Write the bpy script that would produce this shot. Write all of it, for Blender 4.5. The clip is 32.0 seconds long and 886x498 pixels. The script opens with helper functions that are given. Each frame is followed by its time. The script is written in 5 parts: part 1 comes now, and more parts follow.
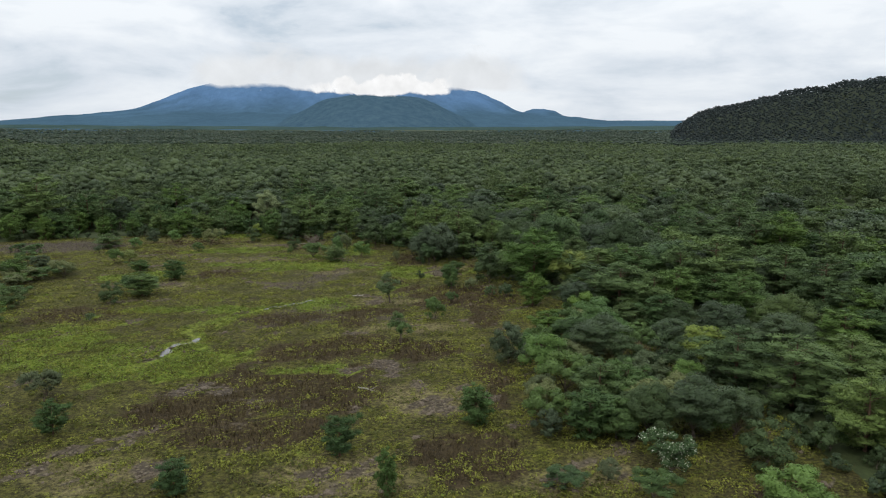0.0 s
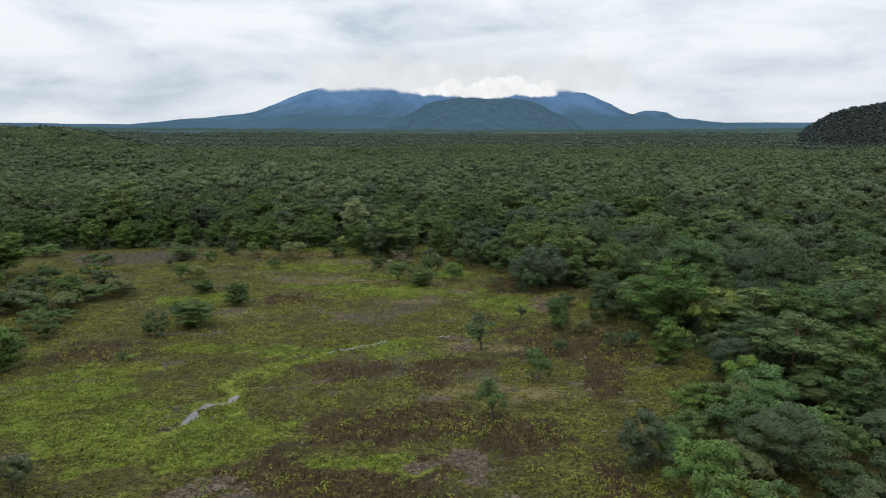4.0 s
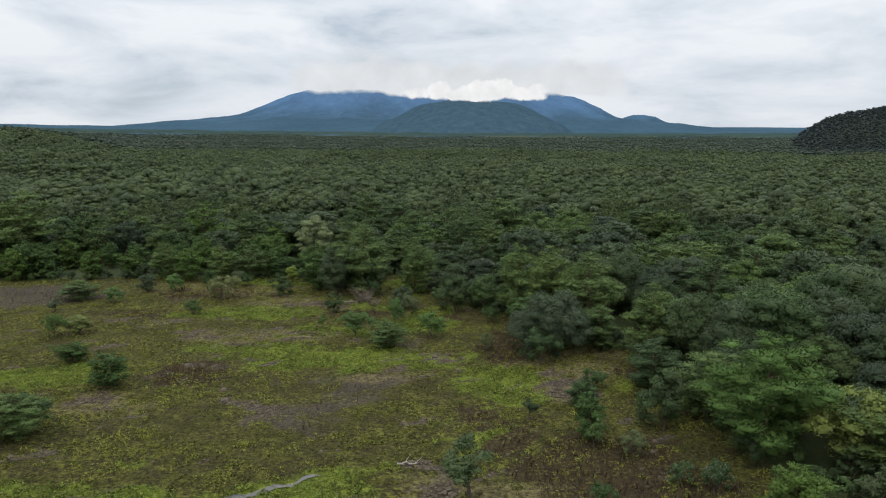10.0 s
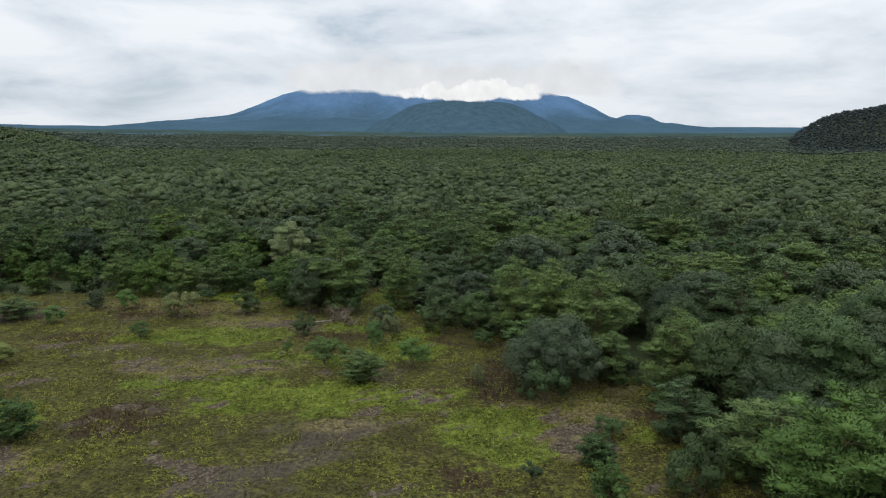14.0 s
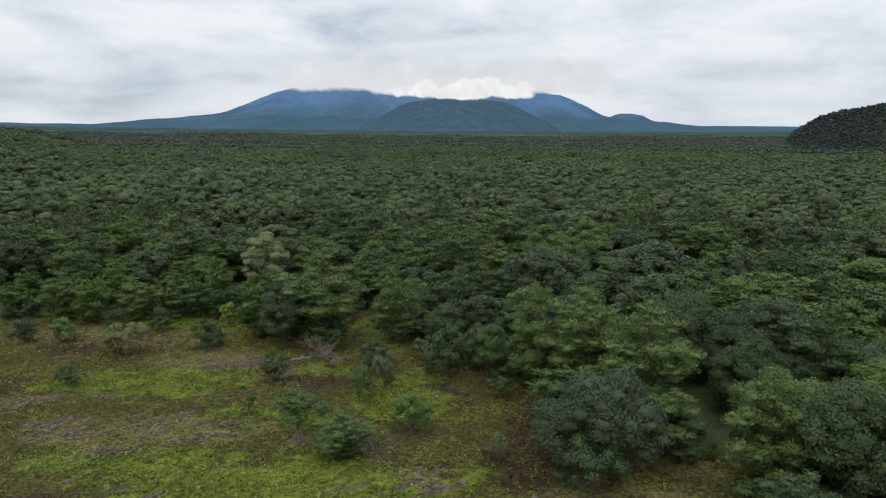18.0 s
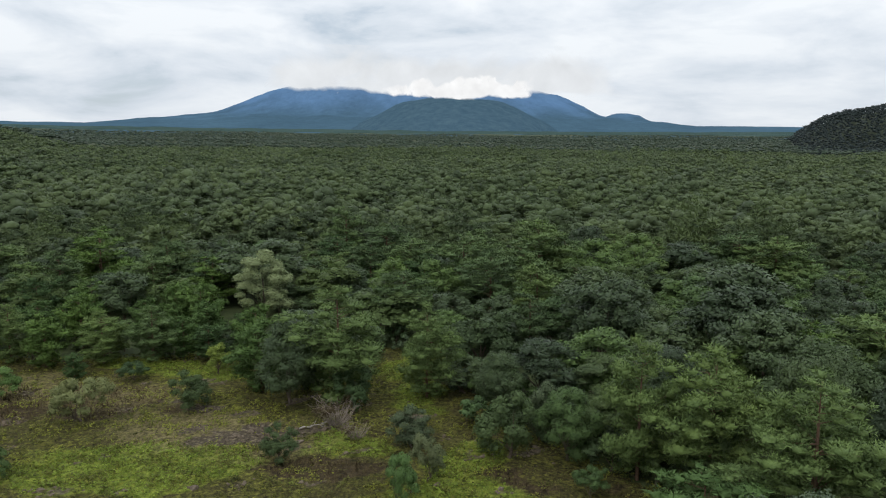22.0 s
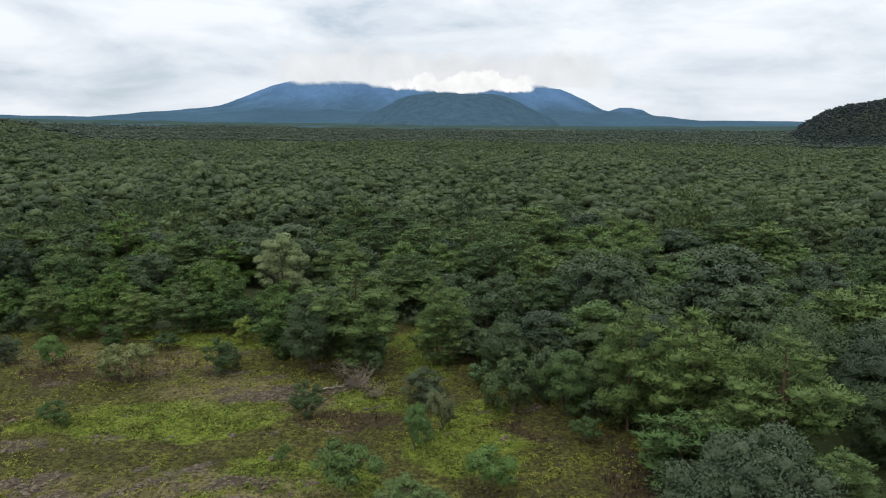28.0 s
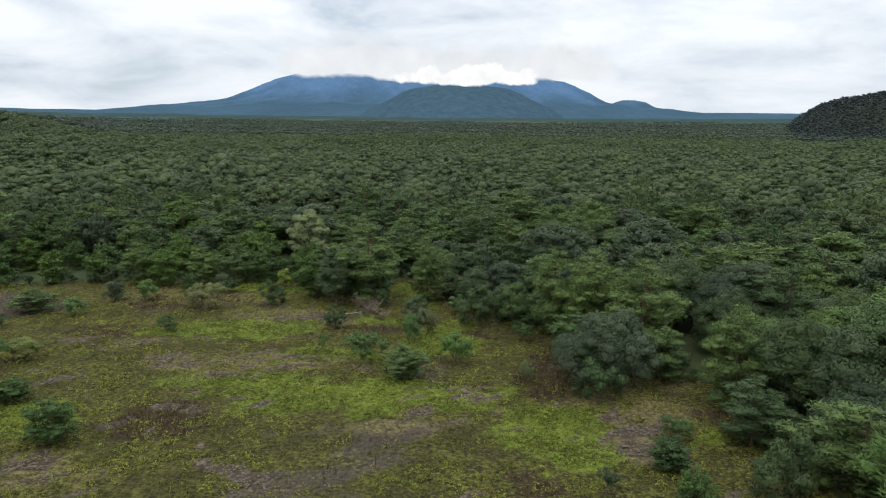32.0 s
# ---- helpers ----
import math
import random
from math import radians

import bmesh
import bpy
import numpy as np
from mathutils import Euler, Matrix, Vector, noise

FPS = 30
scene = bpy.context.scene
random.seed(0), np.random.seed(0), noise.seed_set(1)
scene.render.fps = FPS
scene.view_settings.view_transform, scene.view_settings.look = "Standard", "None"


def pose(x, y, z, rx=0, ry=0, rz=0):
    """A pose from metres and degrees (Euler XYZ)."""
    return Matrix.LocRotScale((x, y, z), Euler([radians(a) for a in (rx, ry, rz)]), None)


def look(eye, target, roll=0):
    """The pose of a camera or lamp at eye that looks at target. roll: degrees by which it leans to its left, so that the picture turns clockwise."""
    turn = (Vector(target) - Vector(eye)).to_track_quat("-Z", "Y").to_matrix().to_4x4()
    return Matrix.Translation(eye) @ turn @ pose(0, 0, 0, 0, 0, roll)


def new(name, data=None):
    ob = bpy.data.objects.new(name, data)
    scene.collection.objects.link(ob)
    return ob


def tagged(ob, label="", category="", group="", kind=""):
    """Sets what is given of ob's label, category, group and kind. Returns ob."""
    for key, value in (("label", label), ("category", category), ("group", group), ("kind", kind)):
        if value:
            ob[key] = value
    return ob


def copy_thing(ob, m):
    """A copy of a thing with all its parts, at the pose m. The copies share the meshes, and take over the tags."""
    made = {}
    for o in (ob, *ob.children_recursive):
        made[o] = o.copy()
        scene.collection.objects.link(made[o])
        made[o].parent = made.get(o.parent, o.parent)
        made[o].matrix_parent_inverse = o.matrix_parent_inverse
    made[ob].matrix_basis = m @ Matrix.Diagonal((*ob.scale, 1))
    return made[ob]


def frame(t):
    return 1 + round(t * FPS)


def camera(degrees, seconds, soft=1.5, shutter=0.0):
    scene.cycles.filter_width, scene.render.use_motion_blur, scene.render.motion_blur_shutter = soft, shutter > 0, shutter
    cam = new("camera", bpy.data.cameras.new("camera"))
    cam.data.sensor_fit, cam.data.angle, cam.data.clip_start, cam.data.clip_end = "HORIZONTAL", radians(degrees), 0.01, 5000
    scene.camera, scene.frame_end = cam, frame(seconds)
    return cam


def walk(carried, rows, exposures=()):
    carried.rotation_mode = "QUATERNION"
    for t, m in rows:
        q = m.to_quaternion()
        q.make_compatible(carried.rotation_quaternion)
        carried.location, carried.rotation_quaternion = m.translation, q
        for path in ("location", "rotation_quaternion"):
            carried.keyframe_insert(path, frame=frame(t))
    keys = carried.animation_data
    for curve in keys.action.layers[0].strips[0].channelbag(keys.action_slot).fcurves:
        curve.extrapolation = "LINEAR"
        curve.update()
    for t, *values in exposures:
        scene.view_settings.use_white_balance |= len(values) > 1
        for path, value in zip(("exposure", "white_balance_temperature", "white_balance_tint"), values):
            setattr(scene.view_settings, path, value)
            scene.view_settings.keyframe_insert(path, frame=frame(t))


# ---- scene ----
cam = camera(64.9, 32.0, 1.1)
METRES, EYE, TILT, LEAN, TURN = 150.0, 25.5, -8.9, 0.0, 0.0
ROWS = [
    (0.0, 0.0, 0.0, 0.0, 0.0, 0.0, 0.0),
    (0.5, -0.0034, 0.0147, 0.0026, 2.75, -0.03, -0.4),
    (1.0, -0.0036, 0.0328, 0.0052, 8.45, -0.09, -1.23),
    (1.5, -0.0035, 0.0503, 0.0082, 8.79, -0.07, -1.3),
    (2.0, -0.0037, 0.0704, 0.0119, 8.72, -0.03, -1.33),
    (2.5, -0.0038, 0.0898, 0.0158, 8.65, 0.0, -1.35),
    (3.0, -0.0037, 0.1108, 0.02, 8.59, 0.02, -1.38),
    (3.5, -0.004, 0.1311, 0.0231, 8.51, 0.07, -1.4),
    (5.5, -0.0073, 0.2137, 0.0374, 8.17, 0.15, -1.49),
    (6.0, -0.0092, 0.235, 0.0418, 8.11, 0.19, -1.5),
    (6.5, -0.0113, 0.2541, 0.0459, 8.03, 0.19, -1.51),
    (7.0, -0.0131, 0.2741, 0.0499, 7.96, 0.19, -1.52),
    (7.5, -0.0148, 0.2927, 0.0532, 7.91, 0.2, -1.52),
    (8.0, -0.0169, 0.3124, 0.0563, 7.81, 0.26, -1.52),
    (8.5, -0.019, 0.3301, 0.0593, 7.74, 0.29, -1.52),
    (9.0, -0.0216, 0.3494, 0.0623, 7.65, 0.33, -1.53),
    (9.5, -0.0243, 0.3674, 0.0643, 7.56, 0.38, -1.54),
    (10.0, -0.0272, 0.3871, 0.065, 7.47, 0.39, -1.54),
    (10.5, -0.0293, 0.4036, 0.0666, 7.4, 0.38, -1.58),
    (11.0, -0.0309, 0.4184, 0.0684, 7.37, 0.39, -1.56),
    (11.5, -0.0317, 0.4294, 0.07, 7.32, 0.38, -1.56),
    (12.0, -0.0314, 0.4396, 0.0719, 7.27, 0.38, -1.53),
    (12.5, -0.031, 0.4488, 0.0734, 7.21, 0.4, -1.52),
    (13.0, -0.0305, 0.4591, 0.0747, 7.15, 0.41, -1.49),
    (13.5, -0.0309, 0.469, 0.0761, 7.08, 0.42, -1.47),
    (14.0, -0.0316, 0.4797, 0.0778, 7.01, 0.41, -1.43),
    (14.5, -0.0322, 0.4898, 0.0792, 6.95, 0.39, -1.41),
    (16.5, -0.0418, 0.5451, 0.0876, 6.62, 0.29, -1.36),
    (17.0, -0.0463, 0.564, 0.0905, 6.53, 0.29, -1.36),
    (17.5, -0.0508, 0.5823, 0.0934, 6.47, 0.31, -1.37),
    (18.0, -0.0565, 0.6029, 0.0966, 6.38, 0.32, -1.39),
    (18.5, -0.0627, 0.6227, 0.0997, 6.29, 0.33, -1.42),
    (19.0, -0.0699, 0.6443, 0.1032, 6.24, 0.35, -1.4),
    (19.5, -0.0769, 0.6641, 0.1062, 6.17, 0.35, -1.4),
    (20.0, -0.0851, 0.6838, 0.1092, 6.07, 0.35, -1.42),
    (20.5, -0.0923, 0.6999, 0.1117, 6.01, 0.34, -1.42),
    (21.0, -0.0993, 0.7151, 0.1136, 5.96, 0.35, -1.4),
    (21.5, -0.1048, 0.7258, 0.1163, 5.94, 0.31, -1.39),
    (22.0, -0.1089, 0.7307, 0.1175, 5.95, 0.29, -1.46),
    (22.5, -0.1111, 0.7298, 0.1164, 6.0, 0.27, -1.47),
    (23.0, -0.1124, 0.7268, 0.116, 6.06, 0.26, -1.42),
    (23.5, -0.1132, 0.7235, 0.1155, 6.09, 0.28, -1.37),
    (24.0, -0.1134, 0.7194, 0.115, 6.12, 0.3, -1.31),
    (24.5, -0.1132, 0.7157, 0.1143, 6.14, 0.28, -1.27),
    (25.0, -0.1127, 0.7128, 0.1137, 6.15, 0.24, -1.27),
    (25.5, -0.1121, 0.7106, 0.113, 6.16, 0.16, -1.28),
    (27.5, -0.1104, 0.6995, 0.1077, 6.13, -0.11, -1.46),
    (28.0, -0.1091, 0.6876, 0.1057, 6.16, -0.16, -1.53),
    (28.5, -0.1073, 0.6728, 0.1042, 6.2, -0.22, -1.56),
    (29.0, -0.1045, 0.6531, 0.1026, 6.25, -0.28, -1.61),
    (29.5, -0.1009, 0.6322, 0.1006, 6.29, -0.35, -1.62),
    (30.0, -0.0965, 0.6073, 0.0978, 6.35, -0.44, -1.59),
    (30.5, -0.0916, 0.5826, 0.0946, 6.39, -0.51, -1.59),
    (31.0, -0.0854, 0.5542, 0.0907, 6.45, -0.6, -1.58),
    (31.5, -0.079, 0.5268, 0.0864, 6.49, -0.68, -1.56),
    (32.0, -0.0715, 0.4959, 0.0815, 6.52, -0.78, -1.53),
]
EXPOSURES = [(0.0, 0.0), (4.0, -0.02), (9.0, -0.10), (12.0, -0.02), (18.0, -0.10), (21.0, 0.0), (26.0, 0.02), (32.0, 0.12)]
walk(cam, [(t, pose(0, 0, EYE, TILT, LEAN, TURN) @ pose(METRES * x, METRES * y, METRES * z, 90 + pitch, roll, yaw)) for t, x, y, z, yaw, pitch, roll in ROWS], EXPOSURES)


# ---------------------------------------------------------------- world and sun
SUN_AZ, SUN_EL = 200.0, 52.0
world = bpy.data.worlds.new("overcast_sky")
scene.world = world
world.use_nodes = True
wt = world.node_tree
wt.nodes.clear()


def wn(kind, **vals):
    n = wt.nodes.new(kind)
    for k, v in vals.items():
        n.inputs[k].default_value = v
    return n


w_out = wn("ShaderNodeOutputWorld")
w_bg = wn("ShaderNodeBackground", Strength=1.0)
w_sky = wn("ShaderNodeTexSky")
w_sky.sky_type = "NISHITA"
w_sky.sun_disc = False
w_sky.sun_elevation = radians(SUN_EL)
w_sky.sun_rotation = radians(SUN_AZ)
w_co = wn("ShaderNodeTexCoord")
w_sep = wn("ShaderNodeSeparateXYZ")
wt.links.new(w_co.outputs["Generated"], w_sep.inputs[0])


def wmath(op, a, b=None, clamp=False):
    n = wt.nodes.new("ShaderNodeMath")
    n.operation, n.use_clamp = op, clamp
    for i, v in enumerate((a, b)):
        if v is None:
            continue
        if isinstance(v, (int, float)):
            n.inputs[i].default_value = v
        else:
            wt.links.new(v, n.inputs[i])
    return n.outputs[0]


# the cloud deck as a level sheet overhead: direction divided by its rise
rise = wmath("ADD", wmath("MAXIMUM", w_sep.outputs[2], 0.0), 0.22)
w_comb = wn("ShaderNodeCombineXYZ")
wt.links.new(wmath("DIVIDE", w_sep.outputs[0], rise), w_comb.inputs[0])
wt.links.new(wmath("DIVIDE", w_sep.outputs[1], rise), w_comb.inputs[1])
wt.links.new(wmath("MULTIPLY", w_sep.outputs[2], 3.0), w_comb.inputs[2])
deck = wn("ShaderNodeTexNoise", Scale=0.9, Detail=7.0, Roughness=0.5, Distortion=0.2)
wt.links.new(w_comb.outputs[0], deck.inputs["Vector"])
puff_map = wn("ShaderNodeMapping", Scale=(4.0, 4.0, 13.0))
wt.links.new(w_co.outputs["Generated"], puff_map.inputs["Vector"])
puff = wn("ShaderNodeTexNoise", Scale=1.2, Detail=9.0, Roughness=0.56, Distortion=0.25)
wt.links.new(puff_map.outputs[0], puff.inputs["Vector"])
cloud_mix = wmath("ADD", wmath("MULTIPLY", deck.outputs["Fac"], 0.25), wmath("MULTIPLY", puff.outputs["Fac"], 0.75))
ramp = wn("ShaderNodeValToRGB")
ramp.color_ramp.elements[0].position, ramp.color_ramp.elements[0].color = 0.37, (0.60, 0.68, 0.765, 1)
ramp.color_ramp.elements[1].position, ramp.color_ramp.elements[1].color = 0.58, (0.895, 0.94, 0.985, 1)
mid = ramp.color_ramp.elements.new(0.48)
mid.color = (0.765, 0.825, 0.895, 1)
wt.links.new(cloud_mix, ramp.inputs[0])
# the deck is thinner and brighter overhead
bright = wmath("ADD", wmath("MULTIPLY", wmath("MULTIPLY", w_sep.outputs[2], 2.6, True), 0.24), 0.91)
zen = wmath("MULTIPLY", wmath("SUBTRACT", w_sep.outputs[2], 0.28), 1.7, True)
bright = wmath("ADD", bright, wmath("MULTIPLY", zen, 0.95))
vm = wn("ShaderNodeVectorMath")
vm.operation = "SCALE"
wt.links.new(ramp.outputs[0], vm.inputs[0])
wt.links.new(bright, vm.inputs["Scale"])
sky_dim = wn("ShaderNodeVectorMath")
sky_dim.operation = "SCALE"
sky_dim.inputs["Scale"].default_value = 0.10
wt.links.new(w_sky.outputs[0], sky_dim.inputs[0])
gap = wn("ShaderNodeMapRange")
gap.inputs["From Min"].default_value, gap.inputs["From Max"].default_value = 0.30, 0.42
gap.inputs["To Min"].default_value, gap.inputs["To Max"].default_value = 0.55, 1.0
wt.links.new(cloud_mix, gap.inputs["Value"])
w_mix = wt.nodes.new("ShaderNodeMix")
w_mix.data_type = "RGBA"
wt.links.new(gap.outputs[0], w_mix.inputs[0])
wt.links.new(sky_dim.outputs[0], w_mix.inputs[6])
wt.links.new(vm.outputs[0], w_mix.inputs[7])
wt.links.new(w_mix.outputs[2], w_bg.inputs["Color"])
wt.links.new(w_bg.outputs[0], w_out.inputs[0])

sun_data = bpy.data.lights.new("sun", "SUN")
sun_data.energy, sun_data.angle, sun_data.color = 1.0, radians(20), (1.0, 0.96, 0.9)
sun = new("sun", sun_data)
sun.matrix_world = look((0, 0, 60), (-60 * math.sin(radians(SUN_AZ)) / math.tan(radians(SUN_EL)), -60 * math.cos(radians(SUN_AZ)) / math.tan(radians(SUN_EL)), 0))

# ---------------------------------------------------------------- materials


class Mat:
    """A node material under construction."""

    def __init__(self, name):
        self.m = bpy.data.materials.new(name)
        self.m.use_nodes = True
        self.t = self.m.node_tree
        self.t.nodes.clear()
        self.out = self.t.nodes.new("ShaderNodeOutputMaterial")

    def node(self, kind, ins=None):
        n = self.t.nodes.new(kind)
        for k, v in (ins or {}).items():
            self.feed(n.inputs[k], v)
        return n

    def feed(self, socket, v):
        if isinstance(v, bpy.types.NodeSocket):
            self.t.links.new(v, socket)
        else:
            socket.default_value = (*v, 1) if isinstance(v, tuple) and len(v) == 3 and socket.type == "RGBA" else v

    def noise(self, scale, detail=4.0, rough=0.55, vector=None, distort=0.0):
        ins = {"Scale": scale, "Detail": detail, "Roughness": rough, "Distortion": distort}
        if vector is not None:
            ins["Vector"] = vector
        return self.node("ShaderNodeTexNoise", ins).outputs["Fac"]

    def mix(self, f, a, b, blend="MIX"):
        n = self.node("ShaderNodeMix")
        n.data_type, n.blend_type = "RGBA", blend
        self.feed(n.inputs[0], f)
        self.feed(n.inputs[6], a)
        self.feed(n.inputs[7], b)
        return n.outputs[2]

    def span(self, v, a, b, c=0.0, d=1.0):
        return self.node("ShaderNodeMapRange", {"Value": v, "From Min": a, "From Max": b, "To Min": c, "To Max": d}).outputs[0]

    def math(self, op, a, b=0.0):
        n = self.node("ShaderNodeMath", {0: a, 1: b})
        n.operation = op
        return n.outputs[0]


def leaf_material(name, dark, light, back=0.3, rough=0.55, spread=0.28, spec=0.3, hues=(0.507, 0.476)):
    """Foliage: leaf to leaf and plant to plant it varies; light comes through."""
    k = Mat(name)
    island = k.node("ShaderNodeNewGeometry").outputs["Random Per Island"]
    info = k.node("ShaderNodeObjectInfo")
    pos = k.node("ShaderNodeTexCoord").outputs["Object"]
    clump = k.span(k.noise(0.7, 4.0, 0.6, vector=pos), 0.32, 0.68)
    f = k.math("ADD", k.math("MULTIPLY", island, 0.3), k.math("ADD", k.math("MULTIPLY", clump, 0.45), 0.15))
    col = k.mix(f, tuple(1.12 * v for v in dark), tuple(1.12 * v for v in light))
    hue = k.node("ShaderNodeHueSaturation", {"Hue": k.span(info.outputs["Random"], 0, 1, *hues),
                                             "Saturation": k.span(info.outputs["Random"], 0, 1, 0.84, 1.02),
                                             "Value": k.span(info.outputs["Random"], 0, 1, 1 - spread, 1 + spread), "Color": col}).outputs[0]
    bump = k.node("ShaderNodeBump", {"Strength": 0.55, "Distance": 0.12, "Height": k.noise(4.5, 3.0, 0.7, vector=pos)})
    bs = k.node("ShaderNodeBsdfPrincipled", {"Base Color": hue, "Roughness": rough, "Specular IOR Level": spec * 0.4, "Normal": bump.outputs[0]})
    tr = k.node("ShaderNodeBsdfTranslucent", {"Color": hue})
    mx = k.node("ShaderNodeMixShader", {0: back * 0.75, 1: bs.outputs[0], 2: tr.outputs[0]})
    k.t.links.new(mx.outputs[0], k.out.inputs[0])
    return k.m


def herb_material(name, dark, light, back=0.3, rough=0.6):
    """Low growth: tuft to tuft it varies more than leaf to leaf."""
    k = Mat(name)
    island = k.node("ShaderNodeNewGeometry").outputs["Random Per Island"]
    att = k.node("ShaderNodeAttribute")
    att.attribute_name = "cover"
    pos = k.node("ShaderNodeTexCoord").outputs["Object"]
    drift = k.span(k.noise(0.16, 4.0, 0.6, pos), 0.35, 0.65)
    f = k.math("ADD", k.math("MULTIPLY", island, 0.25), k.math("ADD", k.math("MULTIPLY", att.outputs["Fac"], 0.45), k.math("MULTIPLY", drift, 0.3)))
    col = k.mix(f, dark, light)
    bs = k.node("ShaderNodeBsdfPrincipled", {"Base Color": col, "Roughness": rough, "Specular IOR Level": 0.1})
    tr = k.node("ShaderNodeBsdfTranslucent", {"Color": col})
    mx = k.node("ShaderNodeMixShader", {0: back, 1: bs.outputs[0], 2: tr.outputs[0]})
    k.t.links.new(mx.outputs[0], k.out.inputs[0])
    return k.m


def plain_material(name, a, b, scale, rough=0.9, bump=0.3, spec=0.2, detail=6.0):
    k = Mat(name)
    pos = k.node("ShaderNodeTexCoord").outputs["Object"]
    n1 = k.noise(scale, detail, 0.6, pos)
    n2 = k.noise(scale * 6.3, 4.0, 0.6, pos)
    col = k.mix(k.span(k.math("ADD", k.math("MULTIPLY", n1, 0.6), k.math("MULTIPLY", n2, 0.4)), 0.35, 0.65), a, b)
    bp = k.node("ShaderNodeBump", {"Strength": bump, "Height": n2, "Distance": 0.05})
    bs = k.node("ShaderNodeBsdfPrincipled", {"Base Color": col, "Roughness": rough, "Specular IOR Level": spec, "Normal": bp.outputs[0]})
    k.t.links.new(bs.outputs[0], k.out.inputs[0])
    return k.m


BARK = plain_material("bark", (0.05, 0.04, 0.03), (0.13, 0.10, 0.075), 3.0)
PINE_BARK = plain_material("pine_bark", (0.07, 0.045, 0.032), (0.16, 0.095, 0.06), 3.0)
TWIG = plain_material("dry_twigs", (0.14, 0.11, 0.09), (0.25, 0.21, 0.17), 5.0)
PINE = leaf_material("pine_needles", (0.0256, 0.0485, 0.0183), (0.1004, 0.1615, 0.0488), 0.2, 0.6)
YOUNG = leaf_material("young_pine_needles", (0.0260, 0.0540, 0.0150), (0.0760, 0.1420, 0.0300), 0.25, 0.6)
BROAD = leaf_material("broad_leaves", (0.0210, 0.0390, 0.0160), (0.0680, 0.1060, 0.0390), 0.25, 0.45, spec=0.5)
LIGHT_LEAF = leaf_material("light_green_leaves", (0.0315, 0.0544, 0.0185), (0.0769, 0.1197, 0.0376), 0.3, 0.5)
SHRUB_LEAF = leaf_material("shrub_leaves", (0.0243, 0.0461, 0.0163), (0.0893, 0.1577, 0.0421), 0.25, 0.5)
YELLOW_LEAF = leaf_material("yellowing_leaves", (0.060, 0.078, 0.018), (0.225, 0.268, 0.052), 0.3, 0.5, 0.12, hues=(0.50, 0.51))
EDGE_PINE = leaf_material("edge_pine_needles", (0.0320, 0.0610, 0.0190), (0.1180, 0.1830, 0.0500), 0.25, 0.6, 0.2)
FRESH_LEAF = leaf_material("fresh_shrub_leaves", (0.0450, 0.0900, 0.0200), (0.1250, 0.2250, 0.0500), 0.3, 0.5, 0.15)
OLIVE_LEAF = leaf_material("olive_shrub_leaves", (0.0560, 0.0720, 0.0290), (0.1500, 0.1800, 0.0750), 0.3, 0.55, 0.2)
GREY_LEAF = leaf_material("grey_green_leaves", (0.0300, 0.0470, 0.0220), (0.0950, 0.1300, 0.0600), 0.3, 0.5, 0.12)
FRESH_PINE = leaf_material("fresh_pine_needles", (0.0306, 0.0665, 0.0145), (0.0977, 0.1782, 0.0336), 0.25, 0.6, 0.1, hues=(0.50, 0.49))
WILLOW_LEAF = leaf_material("pale_willow_leaves", (0.110, 0.145, 0.055), (0.250, 0.300, 0.125), 0.3, 0.5, 0.08, hues=(0.50, 0.495))
FLOWER = leaf_material("white_blossom", (0.2400, 0.2640, 0.1920), (0.4400, 0.4480, 0.3680), 0.3, 0.6)
HERB = herb_material("herb_leaves", (0.0247, 0.0295, 0.0087), (0.1460, 0.1534, 0.0329), 0.3, 0.6)
LUSH = herb_material("lush_green_herbs", (0.0460, 0.0700, 0.0140), (0.2450, 0.3150, 0.0480), 0.3, 0.6)
YELLOW_HERB = herb_material("yellow_green_herbs", (0.0900, 0.1020, 0.0180), (0.2750, 0.2850, 0.0500), 0.3, 0.6)
RUSSET = herb_material("russet_grass", (0.0517, 0.0393, 0.0207), (0.1063, 0.0800, 0.0379), 0.25, 0.7)
REED = herb_material("dry_purplish_reed", (0.0759, 0.0607, 0.0517), (0.1380, 0.1138, 0.0966), 0.25, 0.7)

# ---------------------------------------------------------------- noise and plan masks
_tab = np.random.RandomState(7).rand(256, 256)


def vnoise(x, y):
    """Smooth value noise, -1 to 1."""
    xi, yi = np.floor(x).astype(int), np.floor(y).astype(int)
    fx, fy = x - xi, y - yi
    fx, fy = fx * fx * (3 - 2 * fx), fy * fy * (3 - 2 * fy)
    a, b = _tab[xi % 256, yi % 256], _tab[(xi + 1) % 256, yi % 256]
    c, d = _tab[xi % 256, (yi + 1) % 256], _tab[(xi + 1) % 256, (yi + 1) % 256]
    return 2 * ((a * (1 - fx) + b * fx) * (1 - fy) + (c * (1 - fx) + d * fx) * fy) - 1


def fbm(x, y, octaves=4):
    v, amp = 0, 0.5
    for i in range(octaves):
        v = v + amp * vnoise(x * 2 ** i + 17.3 * i, y * 2 ** i + 41.7 * i)
        amp *= 0.5
    return v


def smooth(a, b, v):
    s = np.clip((v - a) / (b - a), 0, 1)
    return s * s * (3 - 2 * s)


